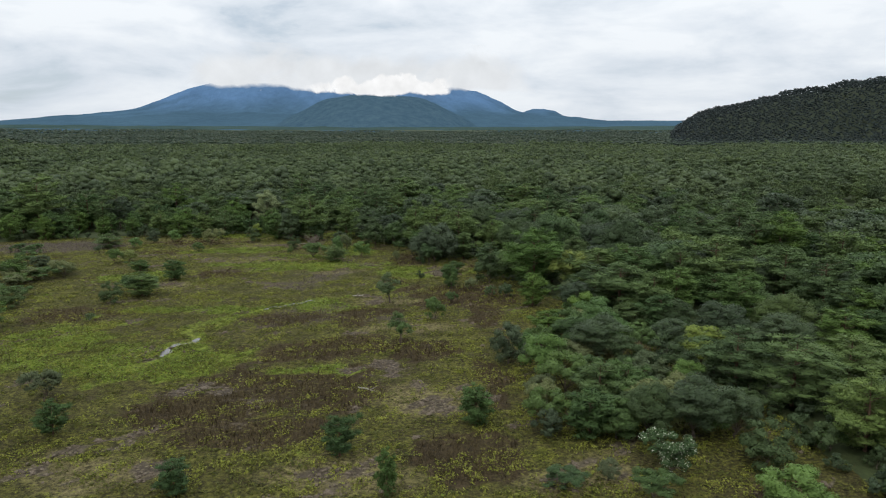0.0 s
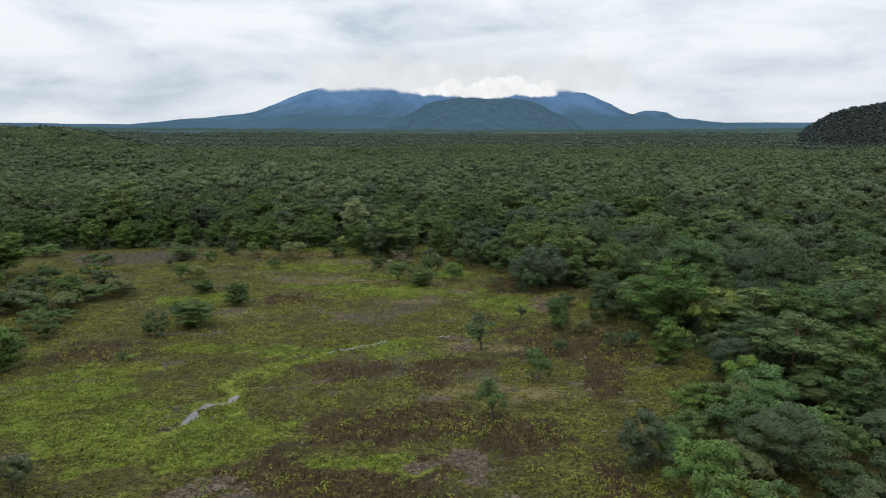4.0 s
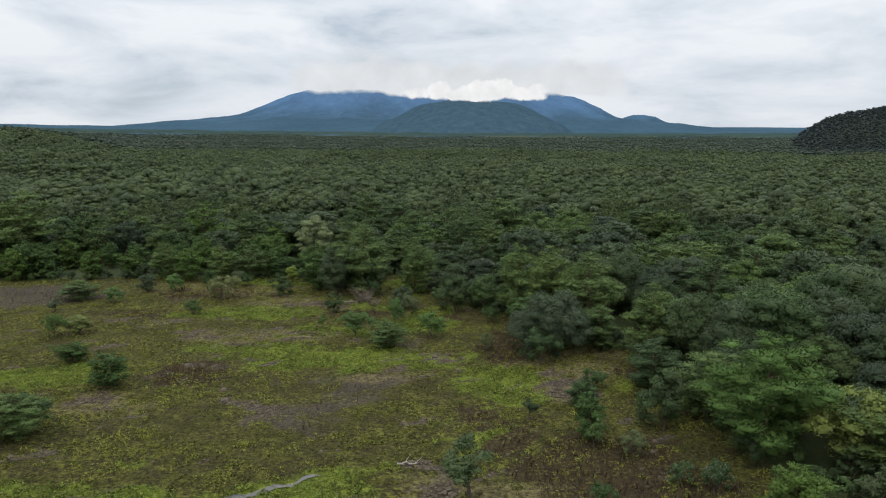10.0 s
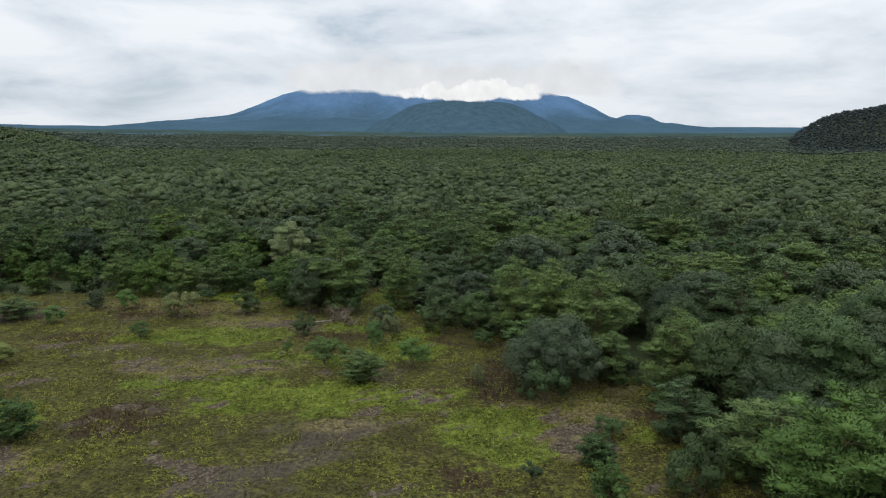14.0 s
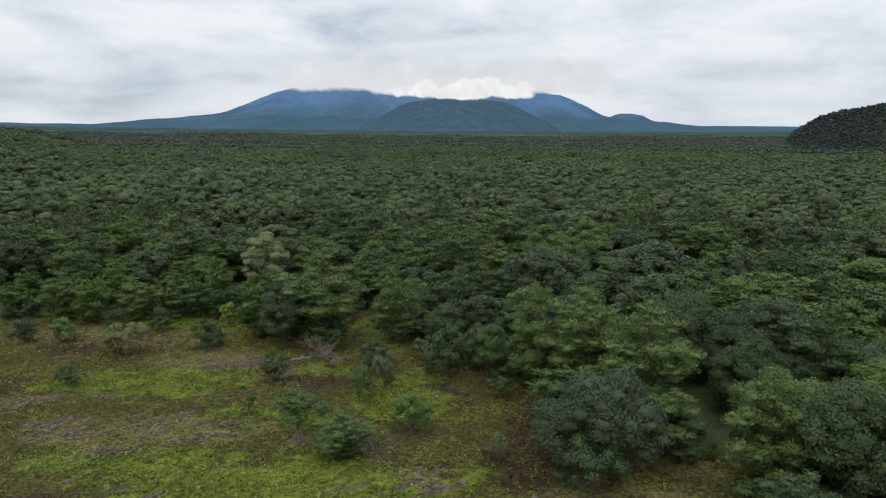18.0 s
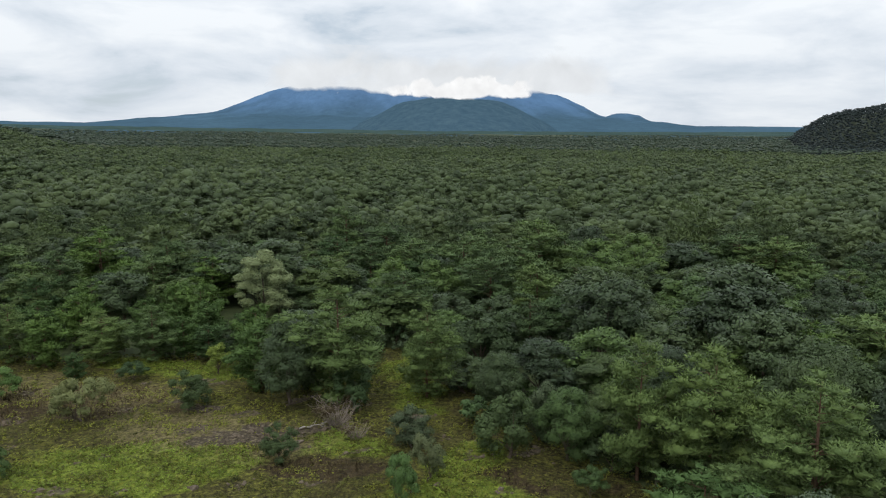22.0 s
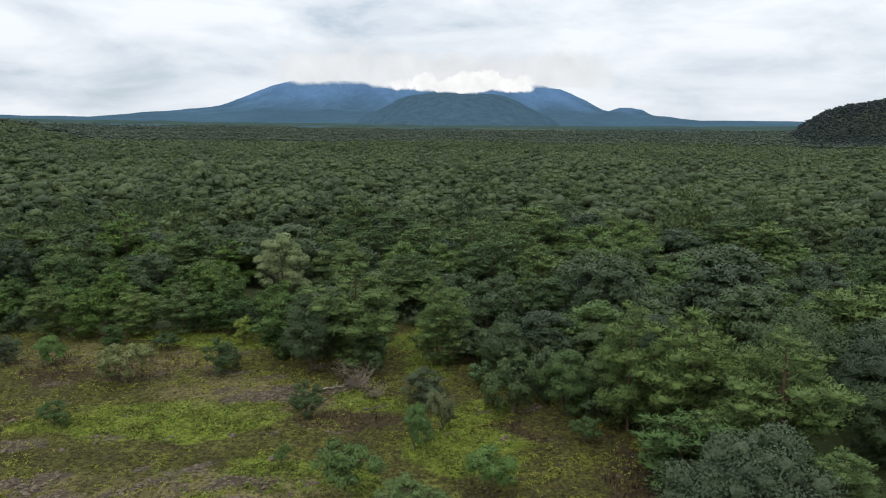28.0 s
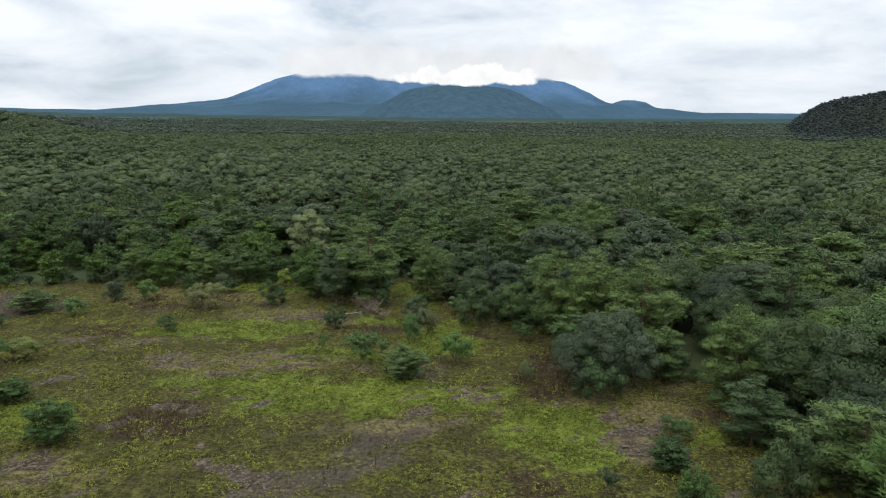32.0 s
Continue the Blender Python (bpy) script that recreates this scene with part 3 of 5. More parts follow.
def ground_material():
    k = Mat("marsh_ground")
    pos = k.node("ShaderNodeTexCoord").outputs["Object"]
    att = k.node("ShaderNodeAttribute")
    att.attribute_name = "cover"
    sep = k.node("ShaderNodeSeparateColor", {"Color": att.outputs["Color"]})
    green, russet, bare, reed = sep.outputs[0], sep.outputs[1], sep.outputs[2], att.outputs["Alpha"]
    fine = k.noise(1.2, 5.0, 0.7, pos)
    grain = k.noise(3.4, 5.0, 0.75, pos)
    broad = k.noise(0.35, 5.0, 0.6, pos, 0.4)
    base = k.mix(k.span(k.math("ADD", k.math("MULTIPLY", fine, 0.5), k.math("MULTIPLY", grain, 0.5)), 0.42, 0.58), (0.0220, 0.0218, 0.0088), (0.1240, 0.1180, 0.0280))
    col = k.mix(k.span(broad, 0.42, 0.6), base, k.mix(k.span(grain, 0.4, 0.6), (0.0195, 0.0185, 0.0085), (0.0860, 0.0740, 0.0245)))

    def edged(mask, lo=0.3, hi=0.62):
        v = k.math("ADD", k.math("MULTIPLY", mask, 0.75), k.math("MULTIPLY", k.math("ADD", fine, grain), 0.16))
        return k.span(v, lo, hi)

    col = k.mix(edged(russet), col, k.mix(k.span(k.math("ADD", k.math("MULTIPLY", fine, 0.5), k.math("MULTIPLY", grain, 0.5)), 0.4, 0.6), (0.0180, 0.0138, 0.0088), (0.0780, 0.0570, 0.0300)))
    col = k.mix(edged(green, 0.32, 0.75), col, k.mix(k.span(k.math("ADD", k.math("MULTIPLY", fine, 0.5), k.math("MULTIPLY", grain, 0.5)), 0.4, 0.6), (0.0540, 0.0730, 0.0135), (0.2100, 0.2480, 0.0380)))
    col = k.mix(edged(reed), col, k.mix(k.span(grain, 0.3, 0.7), (0.0540, 0.0432, 0.0302), (0.1044, 0.0850, 0.0612)))
    col = k.mix(edged(bare, 0.44, 0.72), col, k.mix(k.span(k.math("ADD", k.math("MULTIPLY", fine, 0.5), k.math("MULTIPLY", grain, 0.5)), 0.4, 0.6), (0.0504, 0.0389, 0.0274), (0.2052, 0.1670, 0.1238)))
    dry_at = k.node("ShaderNodeAttribute")
    dry_at.attribute_name = "dry"
    sandy = k.mix(k.span(k.math("ADD", k.math("MULTIPLY", fine, 0.5), k.math("MULTIPLY", grain, 0.5)), 0.4, 0.6), (0.062, 0.052, 0.024), (0.235, 0.195, 0.095))
    col = k.mix(k.math("MULTIPLY", edged(dry_at.outputs["Fac"], 0.3, 0.8), 0.8), col, sandy)
    col = k.mix(k.math("MULTIPLY", edged(bare, 0.5, 0.66), 0.4), col, (0.185, 0.152, 0.118))
    # tussocks, hollows darkened at the noise's lows, and rubble darkened between its stones
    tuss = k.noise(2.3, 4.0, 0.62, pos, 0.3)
    drift = k.span(k.noise(0.11, 4.0, 0.6, pos, 0.5), 0.42, 0.58)
    col = k.mix(k.math("MULTIPLY", k.math("MULTIPLY", k.span(tuss, 0.54, 0.62), drift), k.span(bare, 0.3, 0.8, 0.62, 0.1)), col, (0.205, 0.205, 0.036))
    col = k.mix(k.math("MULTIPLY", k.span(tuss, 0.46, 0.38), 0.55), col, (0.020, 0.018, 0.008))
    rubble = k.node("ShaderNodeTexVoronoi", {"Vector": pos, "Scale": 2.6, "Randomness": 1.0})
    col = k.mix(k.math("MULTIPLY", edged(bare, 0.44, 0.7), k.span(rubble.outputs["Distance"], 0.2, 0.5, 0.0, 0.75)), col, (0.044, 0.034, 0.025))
    bp = k.node("ShaderNodeBump", {"Strength": 1.0, "Distance": 0.4, "Height": k.math("ADD", k.math("ADD", fine, k.math("MULTIPLY", tuss, 0.8)), k.math("MULTIPLY", grain, 0.5))})
    bs = k.node("ShaderNodeBsdfPrincipled", {"Base Color": col, "Roughness": 0.95, "Specular IOR Level": 0.1, "Normal": bp.outputs[0]})
    k.t.links.new(bs.outputs[0], k.out.inputs[0])
    return k.m


FLOOR = plain_material("forest_floor", (0.016, 0.024, 0.008), (0.052, 0.066, 0.022), 0.4)
gx = spread(-112, 48, 0.72, (-2600, 2600))
gy = spread(36, 200, 0.72, (-500, 2600))
GX, GY = np.meshgrid(gx, gy)
fx, fy = GX.ravel(), GY.ravel()
g_green, g_russet, g_bare, g_reed, g_woods = cover(fx, fy)
gz = ground_z(fx, fy) - 0.16 * smooth(1.5, 0.5, rill_gap(fx, fy)) - 0.05 * g_bare
lake_d = np.hypot((fx - 152) / 36, (fy - 238) / 24)
gz = gz - 0.8 * smooth(1.1, 0.85, lake_d)
nx = len(gx)
quad = (np.arange(len(gy) - 1)[:, None] * nx + np.arange(nx - 1)[None, :]).ravel()
quads = np.stack([quad, quad + 1, quad + 1 + nx, quad + nx], 1)
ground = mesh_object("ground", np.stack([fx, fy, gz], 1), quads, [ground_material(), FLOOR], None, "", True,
                     np.stack([g_green, g_russet, g_bare, g_reed], 1))
centre_w = g_woods[quad] > 0.5
ground.data.polygons.foreach_set("material_index", centre_w.astype(np.int32))
tagged(ground, "olive and russet marsh floor with bare mud, dark soil under the forest", "ground", "", "structure")

DRY = "-42,168,11,5 -62,176,13,4.5 -36,149,9,3 1,141,6,4 3,147,5,3 -46,121,6,3 12,50,6,3 -27,51,6,3 -8,50,5,3 -2,66,5,3.5 -4,93,7,2 -8,109,5,2 -1,131,4,3.5 28,88,4,6 -22,133,5,2 -46,146,7,3"
dry = ground.data.attributes.new("dry", "FLOAT", "POINT")
dry.data.foreach_set("value", (patches(DRY, fx, fy, 1.3) * (1 - g_woods)).astype(np.float32))

water = Mat("still_water")
wpos = water.node("ShaderNodeTexCoord").outputs["Object"]
wb = water.node("ShaderNodeBump", {"Strength": 0.05, "Distance": 0.02, "Height": water.noise(3.0, 3.0, 0.5, wpos)})
wbs = water.node("ShaderNodeBsdfPrincipled", {"Base Color": (0.10, 0.095, 0.085), "Roughness": 0.07, "IOR": 1.33, "Normal": wb.outputs[0]})
water.t.links.new(wbs.outputs[0], water.out.inputs[0])
WATER = water.m


def rill(line, width, seed, label):
    """A ribbon of shallow water in its bed, of uneven width."""
    rng = np.random.RandomState(seed)
    pts = []
    for (ax, ay), (bx, by) in zip(line, line[1:]):
        n = max(2, int(math.hypot(bx - ax, by - ay) / 0.5))
        pts += [(ax + (bx - ax) * i / n, ay + (by - ay) * i / n) for i in range(n)]
    p = np.array(pts + [line[-1]])
    for _ in range(3):
        p[1:-1] = (p[:-2] + 2 * p[1:-1] + p[2:]) / 4
    d = unit(np.gradient(p, axis=0))
    s = np.stack([-d[:, 1], d[:, 0]], 1)
    wl = width * (0.5 + 0.5 * np.clip(0.8 + 6.5 * fbm(p[:, 0] / 1.3, p[:, 1] / 1.3), -0.92, 3.0))
    wr = width * (0.5 + 0.5 * np.clip(0.8 + 6.5 * fbm(p[:, 0] / 1.3 + 50, p[:, 1] / 1.3), -0.92, 3.0))
    wl[0] = wr[0] = wl[-1] = wr[-1] = 0.05
    a, b = p + s * wl[:, None] / 2, p - s * wr[:, None] / 2
    v = np.stack([a, b], 1).reshape(-1, 2)
    z = np.repeat(ground_z(p[:, 0], p[:, 1]), 2) - 0.06
    v = np.concatenate([v, z[:, None]], 1)
    i = np.arange(len(p) - 1) * 2
    ob = mesh_object("water", v, np.stack([i, i + 1, i + 3, i + 2], 1), WATER, None, "", True)
    return tagged(ob, label, "stream", "", "structure")


rill(RILLS[0], 0.62, 1, "narrow shallow rill of pale still water in marsh herbs")
rill(RILLS[1][1:6], 0.75, 2, "winding shallow rill of grey water in bright green herbs")
an = np.linspace(0, 2 * math.pi, 73)[:-1]
lr_ = 1 + 0.15 * fbm(np.cos(an) * 2 + 5, np.sin(an) * 2 + 5)
lv = np.concatenate([[[152, 238, -0.3]], np.stack([152 + 34 * np.cos(an) * lr_, 238 + 22 * np.sin(an) * lr_, np.full(72, -0.3)], 1)])
lf = np.stack([np.zeros(72, int), 1 + np.arange(72), 1 + (np.arange(72) + 1) % 72], 1)
tagged(mesh_object("water", lv, lf, WATER, None, "", True), "small grey pond in a gap of the forest", "pond", "", "structure")

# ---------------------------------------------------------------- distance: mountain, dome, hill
def distance_material(name, a, b, haze_col, glow, scale):
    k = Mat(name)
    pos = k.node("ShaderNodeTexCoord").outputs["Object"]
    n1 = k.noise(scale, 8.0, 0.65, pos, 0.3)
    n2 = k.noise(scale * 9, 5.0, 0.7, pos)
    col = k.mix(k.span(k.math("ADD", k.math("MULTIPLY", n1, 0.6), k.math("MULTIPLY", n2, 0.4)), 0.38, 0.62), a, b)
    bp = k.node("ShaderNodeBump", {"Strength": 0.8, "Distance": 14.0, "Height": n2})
    # the air's haze before far land is added as a glow of the surface
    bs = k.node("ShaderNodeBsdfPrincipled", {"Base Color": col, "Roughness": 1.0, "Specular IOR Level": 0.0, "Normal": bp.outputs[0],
                                             "Emission Color": haze_col, "Emission Strength": glow})
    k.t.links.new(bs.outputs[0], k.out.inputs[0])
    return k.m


def polar_sheet(name, az0, az1, r0, r1, na, nr, height, mat, label, category):
    A, Rr = np.meshgrid(np.radians(np.linspace(az0, az1, na)), np.linspace(r0, r1, nr))
    a, r = A.ravel(), Rr.ravel()
    x, y = r * np.sin(a), r * np.cos(a)
    q = (np.arange(nr - 1)[:, None] * na + np.arange(na - 1)[None, :]).ravel()
    ob = mesh_object(name, np.stack([x, y, height(x, y, r, np.degrees(a))], 1), np.stack([q, q + 1, q + 1 + na, q + na], 1), mat, None, "", True)
    return tagged(ob, label, category, "", "structure")


def plain_el(r):
    return 26 + r * np.tan(np.radians(0.62 + 0.62 * smooth(2000, 3900, r)))


def cone(r, az, az_c, dist, depth, profile_x, profile_el):
    """A flank that falls away sideways by angle and, over depth metres a degree, towards the plain."""
    d = np.hypot(az - az_c, np.maximum(dist - r, 0) / depth)
    return 26 + r * np.tan(np.radians(np.interp(d, profile_x, profile_el)))


def mountain_z(x, y, r, az):
    gully = fbm(az * 1.1 + 20, r / 900 + 3, 5)
    z = cone(r, az, -8.6, 4450, 48, [0, 6, 9.3, 11.3, 13.4, 14.9, 17.0, 20.7, 24, 30], [4.34, 4.34, 4.30, 3.75, 2.85, 2.25, 2.02, 1.6, 1.25, -2.0])
    z = np.maximum(z, cone(r, az, 7.7, 4450, 150, [0, 0.6, 1.6, 3], [2.52, 2.42, 2.1, -2.0]))
    z = np.maximum(z, cone(r, az, 14, 4450, 50, [0, 4, 9, 14], [1.5, 1.46, 1.36, -2.0]))
    base = 40 + (plain_el(r) - 40) * smooth(1950, 2300, r)
    return np.maximum(z + 22 * gully * smooth(120, 260, z) * smooth(350, 300, z), base + 7 * fbm(x / 170, y / 170, 4))


def dome_z(x, y, r, az):
    z = cone(r, az, -5.3, 3350, 75, [0, 2.2, 3.5, 4.6, 5.7, 7.0, 9.5], [3.6, 3.56, 3.4, 3.0, 2.4, 1.8, 0.3])
    return z + 6 * fbm(az * 1.4, r / 300, 5) - 4


def hazy_slope_material(name, low, high, low_haze, high_haze, z0, z1, glow):
    """A forested mountainside: haze as blue colour and glow, paler above an uneven line."""
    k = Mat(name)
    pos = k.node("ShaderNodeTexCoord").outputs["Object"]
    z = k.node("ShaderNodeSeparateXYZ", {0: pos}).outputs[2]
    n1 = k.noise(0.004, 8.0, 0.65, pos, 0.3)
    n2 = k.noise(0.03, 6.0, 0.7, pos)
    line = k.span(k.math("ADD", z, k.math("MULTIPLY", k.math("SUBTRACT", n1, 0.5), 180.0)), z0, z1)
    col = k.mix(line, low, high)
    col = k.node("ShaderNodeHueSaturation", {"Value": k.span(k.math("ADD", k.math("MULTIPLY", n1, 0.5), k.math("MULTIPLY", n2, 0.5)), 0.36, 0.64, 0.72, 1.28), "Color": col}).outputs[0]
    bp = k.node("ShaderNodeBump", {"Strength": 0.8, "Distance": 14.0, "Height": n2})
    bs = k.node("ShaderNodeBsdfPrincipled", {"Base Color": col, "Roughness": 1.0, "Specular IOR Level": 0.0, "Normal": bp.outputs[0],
                                             "Emission Color": k.mix(line, low_haze, high_haze), "Emission Strength": glow})
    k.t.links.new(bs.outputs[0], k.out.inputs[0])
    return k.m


# the volcano's blue is distance haze, put into base colour and emission
MOUNTAIN = hazy_slope_material("hazy_mountain_forest", (0.034, 0.060, 0.076), (0.046, 0.084, 0.130), (0.032, 0.070, 0.120), (0.062, 0.122, 0.242), 150.0, 270.0, 0.68)
# haze blue is mixed into the dome's greens and its glow
DOME = distance_material("hazy_dome_forest", (0.020, 0.040, 0.050), (0.056, 0.086, 0.092), (0.036, 0.076, 0.128), 0.72, 0.03)
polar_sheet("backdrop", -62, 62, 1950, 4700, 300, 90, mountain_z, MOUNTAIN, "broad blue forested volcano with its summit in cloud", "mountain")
# the nearer plain gets less haze in its colour and glow
PLAIN = distance_material("hazy_foot_forest", (0.028, 0.048, 0.042), (0.058, 0.085, 0.070), (0.03, 0.06, 0.075), 0.3, 0.012)
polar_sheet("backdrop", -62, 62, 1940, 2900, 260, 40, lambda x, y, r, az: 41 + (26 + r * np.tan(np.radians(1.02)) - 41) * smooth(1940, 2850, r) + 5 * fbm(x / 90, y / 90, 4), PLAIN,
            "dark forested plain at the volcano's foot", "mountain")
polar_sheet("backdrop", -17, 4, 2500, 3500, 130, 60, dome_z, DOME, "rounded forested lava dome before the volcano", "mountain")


def hill_el(az):
    s = np.maximum(az - 18, 0)
    return 0.4 + 2.5 * (1 - np.exp(-s / 3.0)) + 0.15 * np.maximum(az - 24, 0) + 0.08 * np.sin(az * 1.3) * smooth(18, 22, az)


def hill_z(x, y, r, az):
    top = 26 + 1400 * np.tan(np.radians(np.minimum(hill_el(az), 6.0)))
    bell = smooth(1090, 1400, r) * smooth(1750, 1400, r)
    gz_ = ground_z(x, y)
    return gz_ - 1 + np.maximum(top - gz_, 0) * bell * smooth(17.2, 18.4, az) * (1 + 0.16 * fbm(az / 2.2 + 4, r / 160 + 9))


HILL = plain_material("hill_floor", (0.020, 0.028, 0.016), (0.045, 0.055, 0.03), 0.05)
polar_sheet("hill", 16.5, 75, 1080, 1760, 180, 50, hill_z, HILL, "steep hill covered in dense dark forest", "hill")

# ---------------------------------------------------------------- clouds on the summit
def cloud_material(name, col, lo, hi, scale, glow):
    """Ragged vapour: thin at the sheet's rim, torn by noise."""
    k = Mat(name)
    tc = k.node("ShaderNodeTexCoord")
    pos = tc.outputs["Object"]
    att = k.node("ShaderNodeAttribute")
    att.attribute_name = "cover"
    n = k.noise(scale, 9.0, 0.62, pos, 0.6)
    v = k.math("ADD", att.outputs["Fac"], k.math("MULTIPLY", k.math("SUBTRACT", n, 0.5), 2.1))
    a = k.span(v, lo, hi)
    shade = k.mix(k.span(k.noise(scale * 1.7, 5.0, 0.5, pos), 0.3, 0.7), tuple(c * 0.86 for c in col), col)
    # daylight on the vapour is put in as emission, no lamp lights it
    em = k.node("ShaderNodeEmission", {"Color": shade, "Strength": glow})
    tr = k.node("ShaderNodeBsdfTransparent")
    mx = k.node("ShaderNodeMixShader", {0: a, 1: tr.outputs[0], 2: em.outputs[0]})
    k.t.links.new(mx.outputs[0], k.out.inputs[0])
    return k.m


def cloud_sheet(az0, az1, el0, el1, dist, mask, mat, label):
    """A bank of vapour far off, bent round the plain."""
    A, El = np.meshgrid(np.linspace(az0, az1, 120), np.linspace(el0, el1, 50))
    a, e = A.ravel(), El.ravel()
    v = np.stack([dist * np.sin(np.radians(a)), dist * np.cos(np.radians(a)), 26 + dist * np.tan(np.radians(e))], 1)
    m = mask(a, e)
    q = (np.arange(49)[:, None] * 120 + np.arange(119)[None, :]).ravel()
    ob = mesh_object("cloud", v, np.stack([q, q + 1, q + 121, q + 120], 1), mat, None, "", True, np.stack([m, m, m, np.ones(len(m))], 1))
    ob.visible_shadow = False
    return tagged(ob, label, "cloud", "", "structure")


def cap_mask(a, e):
    low = 3.98 + 0.25 * fbm(a * 0.7, e * 0.5) - 0.03 * np.maximum(a + 2, 0)
    return smooth(low - 0.2, low + 0.35, e) * smooth(7.2, 5.2, e) * smooth(-21, -17, a) * smooth(9, 3, a)


def bank_mask(a, e):
    low = 3.52 + 0.22 * fbm(a * 0.8 + 5, e * 0.3 + 2) + 0.02 * np.abs(a + 4)
    high = 4.75 + 0.5 * np.exp(-((a + 3.6) / 2.2) ** 2) + 0.95 * fbm(a * 1.2 + 15, e * 0.4 + 7) - 0.5 * smooth(-9, -12, a)
    return smooth(low - 0.2, low + 0.22, e) * smooth(high + 0.3, high - 0.3, e) * smooth(-12.6, -8.8, a) * smooth(1.4, -0.6, a)


cloud_sheet(-26, 10, 3.6, 7.4, 3420, cap_mask, cloud_material("stratus", (0.83, 0.86, 0.89), 0.1, 0.8, 0.004, 1.0), "grey stratus lying on the volcano's summit")
cloud_sheet(-16, 4, 3.0, 6.4, 3150, bank_mask, cloud_material("cumulus", (0.97, 0.975, 0.98), 0.3, 0.8, 0.011, 1.02), "bright white cloud bank clinging to the mountain")

# ---------------------------------------------------------------- plant stock
def stock(name, fn, bark, mat, label, category, h, w, extra=()):
    trunk, crown = fn
    return store(plant(name, trunk, [("crown", crown, mat)] + list(extra), bark, label, category), h, w)


SHRUBS = [stock("shrub", broadleaf(10 + i, 3.5, 4.6, 7000, 0.135, 0.02, 34, majors=5), BARK, m, "rounded leafy green shrub in the marsh", "shrub", 3.5, 4.6)
          for i, m in enumerate((SHRUB_LEAF, OLIVE_LEAF, LIGHT_LEAF, SHRUB_LEAF, FRESH_LEAF, GREY_LEAF))]
SLIM = [stock("small_tree", broadleaf(30 + i, 4.5, 3.6, 3200, 0.15, 0.25, 26, majors=5), BARK, m, "small slender tree with a thin bare stem", "tree", 4.5, 3.6)
        for i, m in enumerate((BROAD, SHRUB_LEAF))]
YOUNGS = [stock("young_pine", pine(40 + i, 4.0, 3.6, 7500, 0.19, 0.04, 9, 0.5, 0.7), PINE_BARK, YOUNG, "young bushy pine with fresh green needles", "pine", 4.0, 3.6)
          for i in range(3)]
PINES = [stock("pine_tree", pine(50 + i, 10.0, 7.5, 19000, 0.25, 0.1 + 0.05 * i, 9 + i, 0.34, 0.15), PINE_BARK, m, "tall pine with layered flat pads of needles", "pine", 10.0, 7.5)
         for i, m in enumerate((PINE, PINE, YOUNG))]
EDGE_PINES = [stock("pine_tree", pine(56 + i, 10.0, 7.5, 22000, 0.24, 0.06 + 0.04 * i, 9 + i, 0.38, 0.2), PINE_BARK, m, "tall pine with layered plumes of fresh needles", "pine", 10.0, 7.5)
              for i, m in enumerate((EDGE_PINE, EDGE_PINE, FRESH_PINE))]
BROADS = [stock("broadleaf_tree", broadleaf(60 + i, 9.0, 8.0, 26000, 0.165, 0.02, 64, majors=8), BARK, m, "broadleaf tree with a dense rounded crown", "tree", 9.0, 8.0)
          for i, m in enumerate((BROAD, BROAD, SHRUB_LEAF, LIGHT_LEAF))]
YELLOWS = [stock("yellowing_tree", broadleaf(70, 5.5, 5.0, 7000, 0.145, 0.06, 36, majors=6), BARK, YELLOW_LEAF, "small tree with yellow-green leaves", "tree", 5.5, 5.0)]
WILLOW = stock("willow_tree", broadleaf(75, 12.0, 8.0, 20000, 0.2, 0.04, 44, majors=8), BARK, WILLOW_LEAF, "pale grey-green willow standing above the dark trees", "tree", 12.0, 8.0)
_tr, _cr = broadleaf(80, 3.2, 5.2, 4600, 0.16, 0.02, 34, majors=6)
_bl = broadleaf(80, 3.25, 5.28, 900, 0.1, 0.02, 34, level=0, majors=6)[1]
FLOWERING = store(plant("flowering_shrub", _tr, [("crown", _cr, SHRUB_LEAF), ("blossom", _bl, FLOWER)], BARK, "wide shrub covered in small whitish flower heads", "shrub"), 3.2, 5.2)
_tw = twiggy(85, 2.4, 5.0, 60)
_tc = broadleaf(86, 2.4, 5.0, 260, 0.26, 0.05, 12, level=0)[1]
DEADWOOD = store(plant("dry_shrub", _tw, [("crown", _tc, RUSSET)], TWIG, "half-dead brown shrub of bare tangled twigs", "shrub"), 2.4, 5.0)
LOW_PINES = [stock("pine_tree", pine(90 + i, 10.0, 7.0, 8000, 0.36, 0.15, 8, 0.34, 0.15), PINE_BARK, m, "forest pine with layered dark green needles", "pine", 10.0, 7.0)
             for i, m in enumerate((PINE, PINE, PINE, YOUNG))]
LOW_BROADS = [stock("broadleaf_tree", broadleaf(95 + i, 9.5, 7.5, 8500, 0.26, 0.06, 46, 5, majors=7), BARK, m, "forest broadleaf tree with a rounded crown", "tree", 9.5, 7.5)
              for i, m in enumerate((BROAD, SHRUB_LEAF, LIGHT_LEAF, BROAD))]

